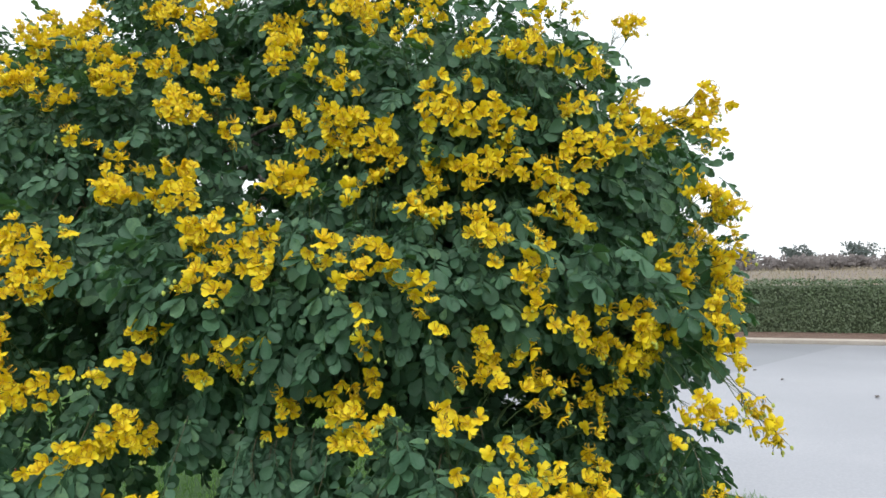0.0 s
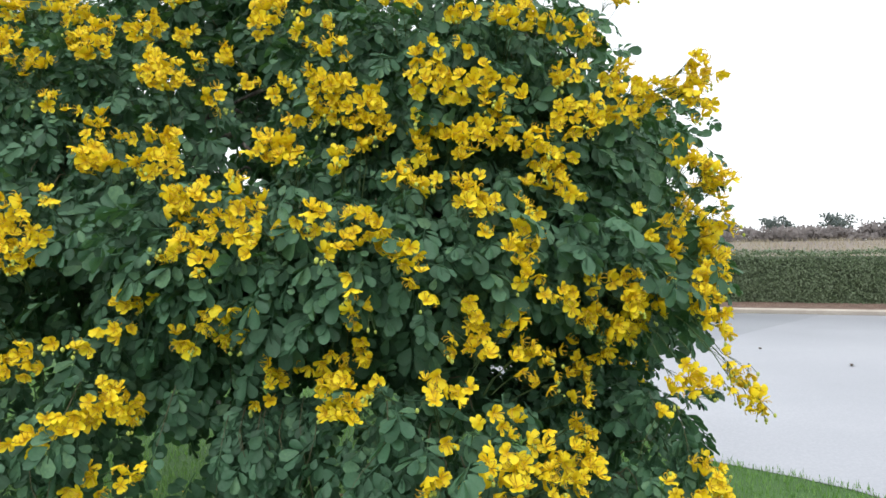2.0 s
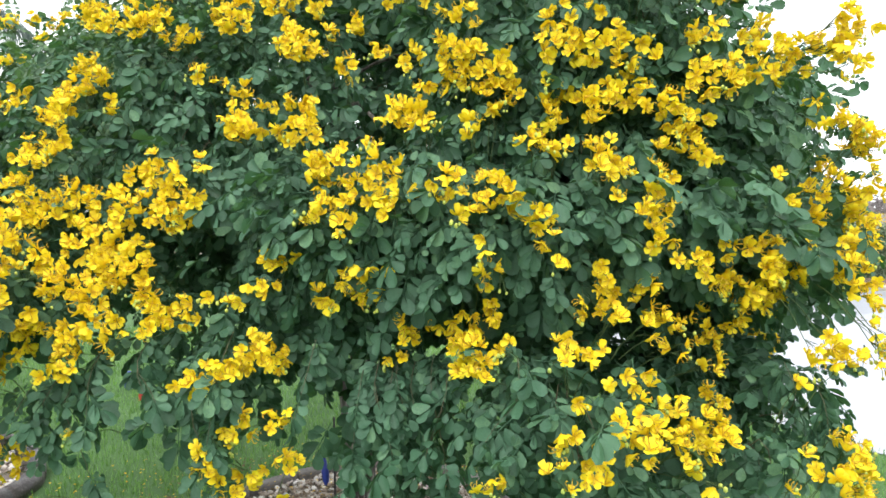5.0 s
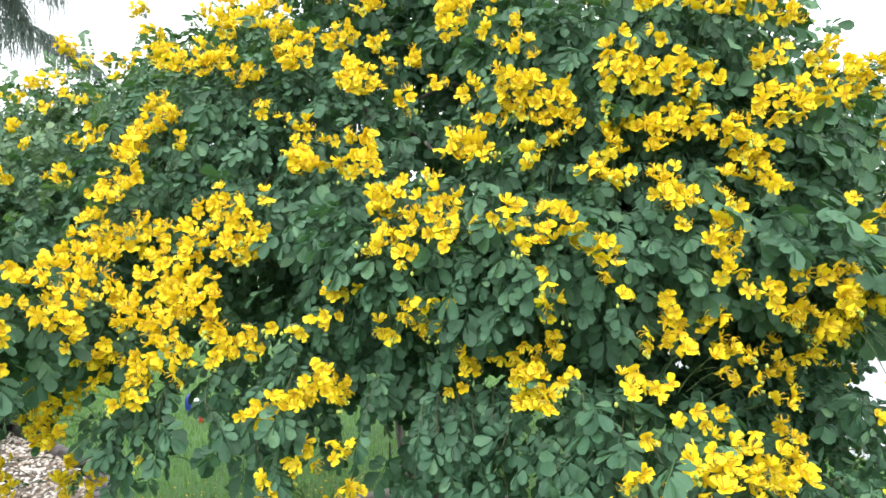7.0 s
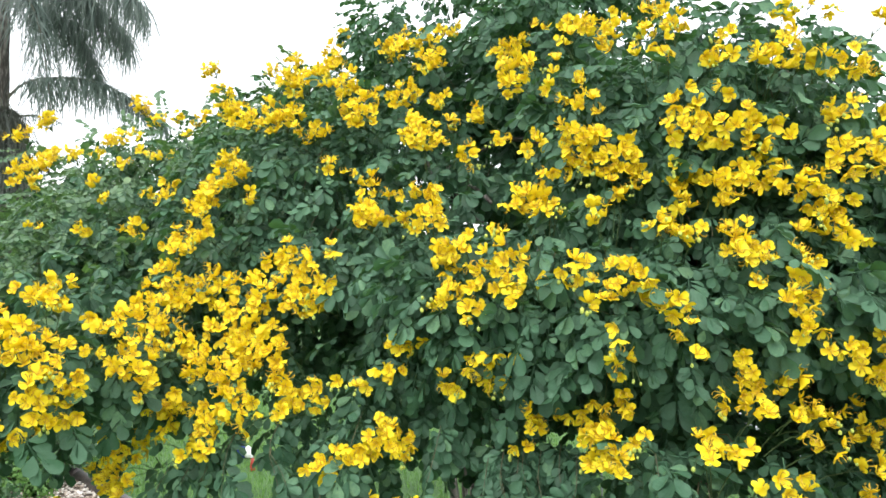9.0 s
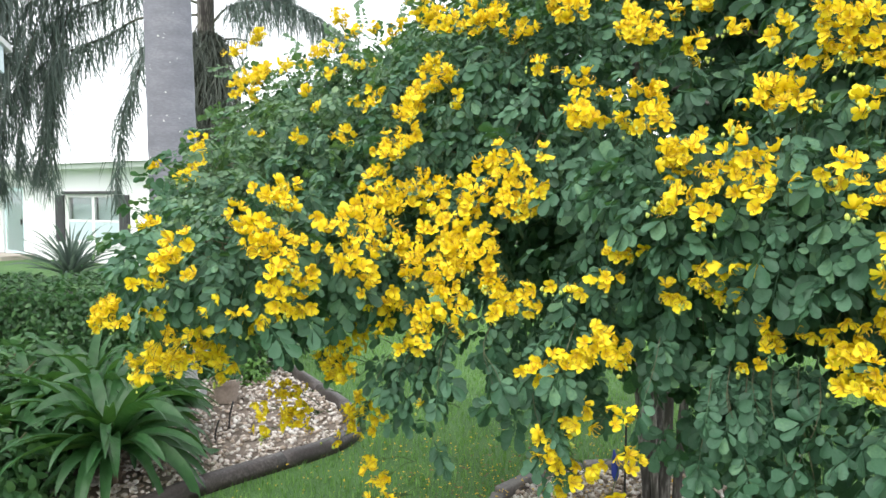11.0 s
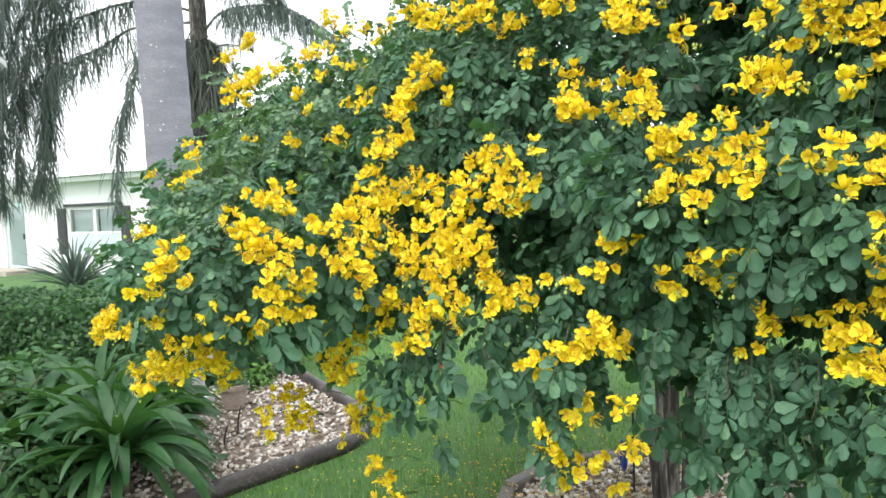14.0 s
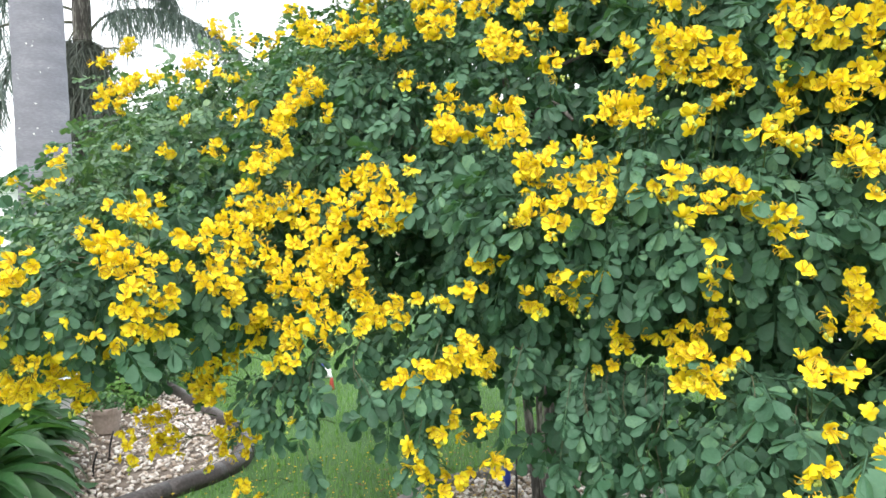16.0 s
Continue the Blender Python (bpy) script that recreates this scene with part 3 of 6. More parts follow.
def in_ring(r, m):
    a, d = r.uniform(0, 2 * np.pi, m), 0.73 * np.sqrt(r.random(m))
    return np.c_[d * np.cos(a), d * np.sin(a)]


v, f = gravel(3600, in_ring, 0.045, 0.032, 5)
tagged(part_np("gravel", v, f, STONE, ring), kind="stuff")
stones = []
for tpl in peb:
    stones.append(mesh_np("stone", *(lambda x: (x[0], [x[1]]))(tpl)))
    stones[-1].materials.append(STONE_ONE)
for k in range(230):
    a, d = rng.uniform(0, 2 * math.pi), 0.7 * math.sqrt(rng.random())
    o = new("stone", stones[k % 6])
    o.parent = ring
    o.matrix_basis = pose(d * math.cos(a), d * math.sin(a), 0.062, rng.uniform(-20, 20), rng.uniform(-20, 20), rng.uniform(0, 360)) @ Matrix.Scale(rng.uniform(0.028, 0.05), 4)

# ---- the white house beyond the garden ----
house = thing("house", (-18, 11.66, 0), "low white stucco house with a pale roof", "house")


def hb(name, x0, y0, z0, x1, y1, z1, material, parent=house, label="", bevel=0.0):
    base = (0, 0, 0) if parent is not house else (0, 0, 0)
    return boxed(name, (x0 + 18, y0 - 11.66, z0), (x1 + 18, y1 - 11.66, z1), material, parent, label, bevel)


W = [(-36, -22.6, 0, 2.45), (-22.6, -21.6, 0, 0.55), (-22.6, -21.6, 1.78, 2.45), (-21.6, -20.95, 0, 2.45), (-20.95, -19.75, 2.1, 2.45), (-19.75, -17.83, 0, 2.45), (-17.83, -15.66, 0, 0.52), (-17.83, -15.66, 1.78, 2.45), (-15.66, -10.5, 0, 2.45)]
for x0, x1, z0, z1 in W:
    boxed("wall", (x0 + 18, 0, z0), (x1 + 18, 0.2, z1), STUCCO, house)
hb("side_wall", -10.7, 11.86, 0, -10.5, 19, 2.45, STUCCO)
# added sheet behind the windows; the rooms' dimness is put into its colour
hb("dim_backing", -36, 12.9, 0, -10.7, 13.0, 2.45, DARKROOM)
hb("eave", -36.5, 11.25, 2.45, -10.0, 19.6, 2.58, WHITE, house, "white eave and soffit")
bm = bmesh.new()
for x in (-36.5 + 18, -10.0 + 18):
    for y, z in ((-0.56, 2.58), (3.7, 3.0), (7.94, 2.58)):
        bm.verts.new((x, y, z))
bm.verts.ensure_lookup_table()
for f in ((0, 3, 4, 1), (1, 4, 5, 2), (0, 1, 2), (3, 5, 4)):
    bm.faces.new([bm.verts[i] for i in f])
part("roof", bm, WHITE, house, "low pale roof")
bm = bmesh.new()
for x, z in ((-22.4, 2.3), (-20.3, 2.75), (-18.3, 2.3)):
    for y in (10.9, 11.1):
        bm.verts.new((x + 18, y - 11.66, z))
        bm.verts.new((x + 18, y - 11.66, z + 0.1))
bm.verts.ensure_lookup_table()
for a in (0, 4):
    for f in ((0, 4, 5, 1), (2, 3, 7, 6), (1, 5, 7, 3), (0, 2, 6, 4)):
        bm.faces.new([bm.verts[a + i] for i in f])
part("porch_gable", bm, WHITE, house, "white gable trim over the door")


def window(x0, x1, z0, z1, panes, shutters=True):
    w = thing("window", (0, 0, 0))
    w.parent = house
    edge = 0.06
    bm = bmesh.new()
    box(bm, x0 + 18, 0.03, z0, x0 + 18 + edge, 0.13, z1)
    box(bm, x1 + 18 - edge, 0.03, z0, x1 + 18, 0.13, z1)
    box(bm, x0 + 18 + edge, 0.03, z0, x1 + 18 - edge, 0.13, z0 + edge)
    box(bm, x0 + 18 + edge, 0.03, z1 - edge, x1 + 18 - edge, 0.13, z1)
    part("frame", bm, WHITE, w)
    step = (x1 - x0) / panes
    for k in range(panes):
        a, b = x0 + k * step + 18 + edge, x0 + (k + 1) * step + 18 - edge
        mid = (z0 + z1) / 2 - 0.05
        boxed("sash", (a, 0.05, mid - 0.03), (b, 0.11, mid + 0.03), WHITE, w)
        if k:
            boxed("mullion", (a - 2 * edge + 0.003, 0.04, z0 + edge), (a - 0.003, 0.12, z1 - edge), WHITE, w)
        pane = boxed("pane", (a, 0.075, mid + 0.03), (b, 0.083, z1 - edge), GLASS, w)
        boxed("pane", (a, 0.075, z0 + edge), (b, 0.083, mid - 0.03), GLASS, w)
        boxed("blind", (a, 0.16, mid), (b, 0.17, z1 - edge), CURTAIN, w, "pale aqua blind")
        boxed("screen", (a, 0.055, z0 + edge), (b, 0.06, mid - 0.035), SCREEN, w, "grey insect screen")
    boxed("sill", (x0 + 17.95, -0.06, z0 - 0.07), (x1 + 18.05, -0.002, z0 - 0.005), WHITE, w)
    boxed("lintel", (x0 + 17.9, -0.05, z1 + 0.02), (x1 + 18.1, -0.003, z1 + 0.10), SHUTTER, w, "dark shutter box over the window")
    if shutters:
        for a in (x0 - 0.42, x1 + 0.04):
            s = boxed("shutter", (a + 18, -0.04, z0), (a + 18.38, -0.003, z1), SHUTTER, w, "dark louvred shutter", 0.006)
            for j in range(14):
                z = z0 + 0.06 + j * (z1 - z0 - 0.12) / 14
                boxed("louvre", (a + 18.04, -0.055, z), (a + 18.34, -0.041, z + 0.045), SHUTTER, w)


window(-17.83, -15.66, 0.52, 1.78, 2)
window(-22.6, -21.6, 0.55, 1.78, 1, False)
door = thing("door", (0, 0, 0))
door.parent = house
hb("frame", -20.95, 11.70, 0, -20.87, 11.80, 2.1, WHITE, door)
hb("frame", -19.83, 11.70, 0, -19.75, 11.80, 2.1, WHITE, door)
hb("frame", -20.87, 11.70, 2.02, -19.83, 11.80, 2.1, WHITE, door)
hb("door_leaf", -20.86, 11.76, 0.02, -19.84, 11.79, 2.01, CURTAIN, door, "pale blue door")
hb("pane", -20.74, 11.735, 0.2, -19.96, 11.742, 1.9, GLASS, door)
hb("handle", -20.0, 11.70, 0.95, -19.97, 11.735, 1.1, IRON, door)
hb("doorstep", -21.6, 10.7, 0, -19.2, 11.65, 0.12, KERB, house, "concrete doorstep")

near = thing("neighbour_house", (-8.13, 2.7, 0), "corner of a pale house with light blue eaves", "house")
boxed("wall", (-5.5, -4.0, 0), (-0.9, 0.7, 2.95), STUCCO, near)


def sloped(name, x0, x1, y0, z0, y1, z1, thick, material, label=""):
    """A board or roof slab that rises from (y0, z0) to (y1, z1), between x0 and x1."""
    bm = bmesh.new()
    rows = [[bm.verts.new((x, y, z)) for y, z in ((y0, z0), (y1, z1), (y1, z1 + thick), (y0, z0 + thick))] for x in (x0, x1)]
    bm.faces.new(rows[0][::-1])
    bm.faces.new(rows[1])
    for i in range(4):
        j = (i + 1) % 4
        bm.faces.new((rows[0][i], rows[0][j], rows[1][j], rows[1][i]))
    bmesh.ops.recalc_face_normals(bm, faces=bm.faces)
    part(name, bm, material, near, label)


sloped("fascia", 0.55, 0.59, 1.64, 2.88, -1.4, 5.2, 0.26, PALE_BLUE, "light blue rake board")
sloped("fascia", 0.55, 0.59, -4.44, 2.88, -1.4, 5.2, 0.26, PALE_BLUE, "light blue rake board")
sloped("roof", -6.0, 0.64, 1.7, 3.1, -1.4, 5.465, 0.06, ROOF)
sloped("roof", -6.0, 0.64, -4.5, 3.1, -1.4, 5.465, 0.06, ROOF)
sloped("soffit", -0.9, 0.545, 1.6, 2.93, -1.4, 5.22, 0.03, WHITE)
sloped("soffit", -0.9, 0.545, -4.4, 2.93, -1.4, 5.22, 0.03, WHITE)
bm = bmesh.new()
for x in (-5.5, -0.9):
    bm.faces.new([bm.verts.new((x, y, z)) for y, z in ((-4.0, 2.95), (0.7, 2.95), (0.7, 3.55), (-1.4, 5.15), (-4.0, 3.17))])
part("gable", bm, STUCCO, near)

# ---- garden hedge, palms and plants ----
hedge("garden_hedge", (-7.7, 2.74), (-4.35, 4.58), 1.5, 0.76, 0.0, HEDGE_L, "clipped dark green garden hedge", 22000, 0.055)


def palm_trunk(at, height, r0, lean):
    root = thing("palm_tree", (*at, 0), "tall palm with a smooth pale grey ringed trunk", "palm")
    n = 60
    z = np.linspace(0, height, n)
    rad = r0 * (1.08 - 0.18 * z / height) * (1 + 0.008 * np.sin(z * 21) + 0.006 * np.sin(z * 9.3)) + 0.09 * np.exp(-z * 3)
    line = np.c_[lean[0] * z / height, lean[1] * z / height, z]
    v, t, q = tube(line, rad, 28)
    part_np("trunk", v, [t, q], PALMBARK, root, smooth=True)
    m = 80
    a, zz = rng.uniform(0, 2 * np.pi, m), rng.uniform(1.2, 4.4, m)
    rr = np.interp(zz, z, rad)
    nor = np.c_[np.cos(a), np.sin(a), np.zeros(m)]
    pos = np.c_[np.interp(zz, z, line[:, 0]), np.interp(zz, z, line[:, 1]), zz] + nor * (rr + 0.001)[:, None]
    v, t, q = scatter(OVAL, pos, axes_of(np.cross(nor, rng.normal(0, 1, (m, 3))), nor), rng.uniform(0.012, 0.032, m))
    tagged(part_np("lichen_patch", v, [t, q], LICHEN, root, "pale lichen spots"), kind="stuff")
    return root, line[-1]


def frond(root, base, azimuth, points, leaf, material, count=160, dry=False):
    """A feather frond: a stalk over (reach, height) points in one upright plane, and long leaflets that hang from it."""
    a = radians(azimuth)
    count = round(count * 1.5)
    line = bend([(base[0] + math.cos(a) * r, base[1] + math.sin(a) * r, base[2] + h) for r, h in points], 24)
    s = tube(line, np.linspace(0.022, 0.004, 24) * (0.35 if dry else 1.0), 5)
    f = part_np("stalk", s[0], [s[1], s[2]], PALMSTEM, root)
    u = np.sort(rng.uniform(0.22, 1, count))
    at = np.stack([np.interp(u * 23, np.arange(24), line[:, k]) for k in range(3)], 1)
    d = np.gradient(line, axis=0)
    d = np.stack([np.interp(u * 23, np.arange(24), d[:, k]) for k in range(3)], 1)
    d /= np.linalg.norm(d, axis=1)[:, None]
    out = np.array([-math.sin(a), math.cos(a), 0.0]) * rng.choice([-1, 1], count)[:, None] + np.c_[rng.normal(0, 0.6, (count, 2)), np.zeros(count)]
    ahead = out * rng.uniform(0.25, 1.3, (count, 1)) + d * (0.5, 0.5, 0.1)
    tpl = (np.array([[-0.5, 0, 0], [0.5, 0, 0], [0.6, 0.22, -0.04], [-0.6, 0.22, -0.04], [0.55, 0.36, -0.32], [-0.55, 0.36, -0.32], [0.4, 0.42, -0.65], [-0.4, 0.42, -0.65], [0, 0.44, -1.0]], float), np.array([[7, 6, 8]]), np.array([[0, 1, 2, 3], [3, 2, 4, 5], [5, 4, 6, 7]]))
    long = leaf * 1.15 * rng.uniform(0.5, 1.2, count) * np.interp(u, [0.2, 0.5, 1], [0.8, 1.0, 0.6])
    v, t, q = scatter(tpl, at, axes_of(ahead, np.c_[rng.normal(0, 0.25, (count, 2)), np.ones(count)]), np.c_[rng.uniform(0.006, 0.013, count), long * rng.uniform(0.4, 1.5, count), long])
    tagged(part_np("blade", v, [t, q], material, f), kind="stuff")
    return f


palm, top = palm_trunk((-6.232, 5.37), 9.0, 0.24, (-0.35, 0.1))
for k in range(9):
    frond(palm, (top[0], top[1], top[2] - 0.05), k * 40, [(0.1, 0), (0.8, 0.9), (1.9, 1.0), (2.9, 0.2)], 0.55, FROND, 90)

queen = thing("queen_palm", (-7.73, 7.2, 0), "palm with long drooping feathery fronds and a dry skirt", "palm")
s = tube(bend([(0, 0, 0), (0.05, 0, 1.6), (0.0, 0.02, 3.4), (0.0, 0, 5.9)], 30), np.linspace(0.16, 0.10, 30) * (1 + 0.05 * np.sin(np.arange(30) * 2.3)), 14)
part_np("trunk", s[0], [s[1], s[2]], BARK, queen, "rough grey-brown trunk")
C = (0.0, 0, 4.1)
LEFT, RIGHT = 209, 29
for az, pts, leaf, cnt in ((LEFT, [(0.05, 0.1), (0.87, 0.05), (1.34, -0.2), (1.85, -0.4), (2.24, -0.6), (2.6, -0.95)], 0.6, 330),
                           (LEFT - 8, [(0.05, 0.5), (0.9, 0.45), (1.7, 0.3), (2.4, 0.0), (3.0, -0.5)], 0.6, 330),
                           (LEFT - 2, [(0.05, 0.9), (1.0, 1.4), (1.9, 0.7), (2.2, -0.65), (2.3, -1.5), (2.42, -2.2)], 0.5, 520),
                           (LEFT + 8, [(0.05, 0.9), (1.2, 1.4), (2.3, 0.7), (2.65, -0.6), (2.78, -1.4), (2.85, -1.9)], 0.5, 520),
                           (LEFT + 4, [(0.05, 1.2), (1.1, 1.6), (2.2, 0.9), (2.9, -0.2), (3.2, -1.2)], 0.6, 420),
                           (LEFT + 1, [(0.05, 0.9), (1.1, 1.3), (2.0, 0.6), (2.45, -0.5), (2.55, -1.3), (2.6, -2.1)], 0.6, 420),
                           (LEFT + 12, [(0.05, 1.0), (1.4, 1.5), (2.5, 0.8), (3.0, -0.5), (3.1, -1.4), (3.15, -2.0)], 0.6, 420),
                           (LEFT + 2, [(0.05, 0.25), (0.5, 0.25), (0.9, -0.62), (1.18, -1.45), (1.26, -2.5)], 0.5, 330),
                           (LEFT - 4, [(0.05, 0.9), (0.9, 1.2), (1.8, 0.5), (2.15, -0.6), (2.25, -1.4), (2.3, -2.3)], 0.6, 420),
                           (LEFT + 6, [(0.05, 0.9), (1.1, 1.3), (2.1, 0.5), (2.55, -0.6), (2.68, -1.5), (2.75, -2.4)], 0.6, 420),
                           (LEFT + 10, [(0.05, 0.9), (1.3, 1.4), (2.4, 0.7), (2.9, -0.7), (3.0, -1.6), (3.05, -2.3)], 0.6, 420),
                           (LEFT + 45, [(0.05, 1.2), (0.9, 1.6), (1.9, 1.1), (2.5, 0.1)], 0.55, 260),
                           (LEFT - 50, [(0.05, 1.2), (0.9, 1.7), (1.9, 1.2), (2.5, 0.2)], 0.55, 260),
                           (RIGHT, [(0.05, -0.1), (0.35, 0.22), (0.95, 0.3), (1.5, 0.12), (2.0, -0.25)], 0.55, 420),
                           (RIGHT + 6, [(0.05, 1.2), (0.5, 1.5), (1.0, 1.4), (1.5, 0.95)], 0.85, 420),
                           (RIGHT - 12, [(0.05, 1.3), (0.6, 1.8), (1.2, 1.7), (1.8, 1.2)], 0.9, 420),
                           (RIGHT + 30, [(0.05, 1.2), (0.5, 1.3), (0.95, 1.0), (1.2, 0.5)], 0.7, 320),
                           (RIGHT - 50, [(0.05, 1.1), (0.6, 1.2), (1.1, 0.6), (1.4, -0.4)], 0.6, 260),
                           (RIGHT + 3, [(0.08, -0.3), (0.4, -0.22), (0.75, -0.3)], 0.12, 24),
                           (RIGHT - 6, [(0.08, -0.5), (0.3, -0.62), (0.5, -1.0)], 0.15, 30)):
    frond(queen, C, az, pts, leaf, FROND, cnt)
for k in range(10):
    frond(queen, C, k * 36 + 10, [(0.08, 0.0), (0.2, -0.3), (0.32, -1.1), (0.36, -2.0)], 0.6, FROND_DRY, 260, True)


def rosette(name, at, count, long, wide, material, label, category, rise=(20, 75), base=True, bulb=0.05, shape=1.0):
    """A clump of strap leaves that rise from a stem and arch over."""
    root = thing(name, (*at, 0.02), label, category)
    if base:
        sheaths = []
        for k in range(8):
            a = 2 * math.pi * k / 7
            c, d = (0.0, 0.0) if k == 7 else (math.cos(a), math.sin(a))
            low, high = bulb * rng.uniform(0.62, 0.9), bulb * rng.uniform(0.3, 0.62)
            line = bend([(c * low, d * low, 0), (c * low * 0.8, d * low * 0.8, 0.09), (c * high, d * high, rng.uniform(0.17, 0.25))], 6)
            sheaths.append(tube(line, np.array([1.0, 1.05, 0.95, 0.9, 0.75, 0.35]) * bulb * rng.uniform(0.34, 0.5), 7))
        v, f = joined(sheaths)
        part_np("stem", v, f, BULB, root, "brown sheathed stem", smooth=True)
    for k in range(count):
        a = k * 2.39996 + rng.uniform(-0.2, 0.2)
        up = radians(rng.uniform(*rise))
        L = long * rng.uniform(0.7, 1.15)
        n = 11
        u = np.linspace(0, 1, n)
        turn = up - radians(rng.uniform(60, 125)) * shape * u**1.5 + 0.09 * np.sin(u * rng.uniform(4, 9) + rng.uniform(0, 6))
        reach = np.r_[0, np.cumsum(np.cos(turn[:-1]))] * L / (n - 1)
        high = (0.2 if base else 0.02) + np.r_[0, np.cumsum(np.sin(turn[:-1]))] * L / (n - 1)
        high = np.maximum(high, 0.03)
        w = wide * np.interp(u, [0, 0.15, 0.5, 0.85, 1], [0.6, 0.9, 1.0, 0.6, 0.03]) * 0.5
        c, s = math.cos(a), math.sin(a)
        tw = rng.uniform(-0.9, 0.9)
        a += rng.normal(0, 0.25)
        mid = np.stack([reach * c, reach * s, high - 0.25 * w], 1)
        off = np.stack([-s * w, c * w, 0.5 * w + tw * w], 1)
        off2 = np.stack([s * w, -c * w, 0.5 * w - tw * w], 1)
        v = np.stack([mid + off, mid, mid + off2], 1).reshape(-1, 3)
        i = np.arange(n - 1)[:, None] * 3
        q = np.concatenate([i + [0, 1, 4, 3], i + [1, 2, 5, 4]])
        part_np("leaf", v, [q], material, root, smooth=True)
    return root


for at, count, long, label in (((-3.52, 2.55), 84, 0.66, "large strap-leaved lily with a brown sheathed stem in the gravel"), ((-4.0, 2.85), 70, 0.68, "large strap-leaved lily behind another in the gravel"),
                               ((-3.86, 3.08), 56, 0.44, "strap-leaved lily beside the gravel path"), ((-4.3, 3.42), 50, 0.38, "strap-leaved lily in front of the clay pot"),
                               ((-4.05, 2.3), 44, 0.5, "strap-leaved lily beside the edging"), ((-4.35, 2.6), 56, 0.6, "strap-leaved lily at the foot of the hedge"), ((-4.5, 3.1), 56, 0.56, "strap-leaved lily under the hedge")):
    rosette("crinum_lily", at, int(count * 1.2), long * 1.02, 0.062, STRAP, label, "plant", (6, 74), True, 0.05, 1.0)


def shrub(name, at, radius, high, material, label, count, leaf, z0=0.02):
    root = thing(name, (*at, z0), label, "shrub")
    limbs = [tube(bend([(0, 0, 0), (math.cos(a) * radius * 0.3, math.sin(a) * radius * 0.3, high * 0.5), (math.cos(a) * radius * 0.6, math.sin(a) * radius * 0.6, high * 0.85)], 6), np.linspace(0.012, 0.004, 6), 5) for a in np.arange(7) * 0.9]
    v, f = joined(limbs)
    part_np("branchwork", v, f, TWIG, root)
    d = rng.normal(0, 1, (count, 3))
    d /= np.linalg.norm(d, axis=1)[:, None]
    d[:, 2] = np.abs(d[:, 2])
    p = d * (radius, radius, high) * (rng.random((count, 1)) ** 0.35) * (1 + 0.18 * np.sin(d[:, :1] * 7) * np.cos(d[:, 1:2] * 6))
    p[:, 2] = np.maximum(p[:, 2], 0.03)
    v, t, q = leaves_on(p, d, leaf * rng.uniform(0.7, 1.3, count), 0.4)
    tagged(part_np("foliage", v, [t, q], material, root), kind="stuff")
    return root


shrub("leafy_shrub", (-4.6, 2.35), 0.66, 0.66, HEDGE_L, "low leafy green shrub at the end of the hedge", 5200, 0.07)
shrub("leafy_shrub", (-5.1, 3.0), 0.6, 0.56, HEDGE_L, "low leafy green shrub before the hedge", 4200, 0.07)
shrub("leafy_shrub", (-3.82, 1.98), 0.44, 0.44, HEDGE_L, "low leafy green shrub beside the edging", 2600, 0.07)
shrub("lime_shrub", (-4.5, 4.5), 0.25, 0.34, LIME, "small lime green shrub behind the clay pot", 700, 0.05)
shrub("low_shrub", (-4.75, 3.55), 0.4, 0.4, HEDGE_L, "low dark green plants under the hedge", 1500, 0.06)
rosette("cycad", (-13.5, 8.9), 120, 1.2, 0.05, FROND, "spiky cycad in front of the house", "plant", (25, 85), False, 0.05, 0.45)

pot = thing("plant_pot", (-4.11, 3.97, 0.03), "weathered clay pot with a small plant on the gravel", "pot")
prof = [(0.0, 0.0), (0.075, 0.0), (0.105, 0.15), (0.12, 0.15), (0.122, 0.185), (0.105, 0.187), (0.1, 0.15), (0.0, 0.15)]
bm = bmesh.new()
rings = [[bm.verts.new((r * math.cos(a), r * math.sin(a), z)) for a in np.linspace(0, 2 * math.pi, 28, endpoint=False)] for r, z in prof if r]
for r0, r1 in zip(rings, rings[1:]):
    for i in range(28):
        bm.faces.new((r0[i], r0[(i + 1) % 28], r1[(i + 1) % 28], r1[i]))
bm.faces.new(rings[0][::-1])
part("pot_body", bm, POT, pot, smooth=False)
bm = bmesh.new()
bmesh.ops.create_circle(bm, cap_ends=True, segments=24, radius=0.1)
part("soil", bm, SOIL, pot).location = (0, 0, 0.155)
n = 260
d = rng.normal(0, 1, (n, 3))
d /= np.linalg.norm(d, axis=1)[:, None]
d[:, 2] = np.abs(d[:, 2])
v, t, q = leaves_on(d * (0.13, 0.13, 0.12) * rng.random((n, 1)) ** 0.4 + (0, 0, 0.17), d, 0.035 * rng.uniform(0.7, 1.3, n), 0.3)
tagged(part_np("foliage", v, [t, q], HEDGE_L, pot), kind="stuff")

ped = thing("pedestal", (-4.50, 3.98, 0.02), "pale grey concrete garden pedestal on the gravel", "pedestal")
bm = bmesh.new()
box(bm, -0.085, -0.085, 0, 0.085, 0.085, 0.06, 0.008)
part("base", bm, PEDESTAL, ped)
s = tube([(0, 0, 0.06), (0, 0, 0.12), (0, 0, 0.28), (0, 0, 0.34)], [0.065, 0.05, 0.045, 0.07], 18)
part_np("shaft", s[0], [s[1], s[2]], PEDESTAL, ped)
bm = bmesh.new()
box(bm, -0.09, -0.09, 0.34, 0.09, 0.09, 0.39, 0.01)
part("cap", bm, PEDESTAL, ped)

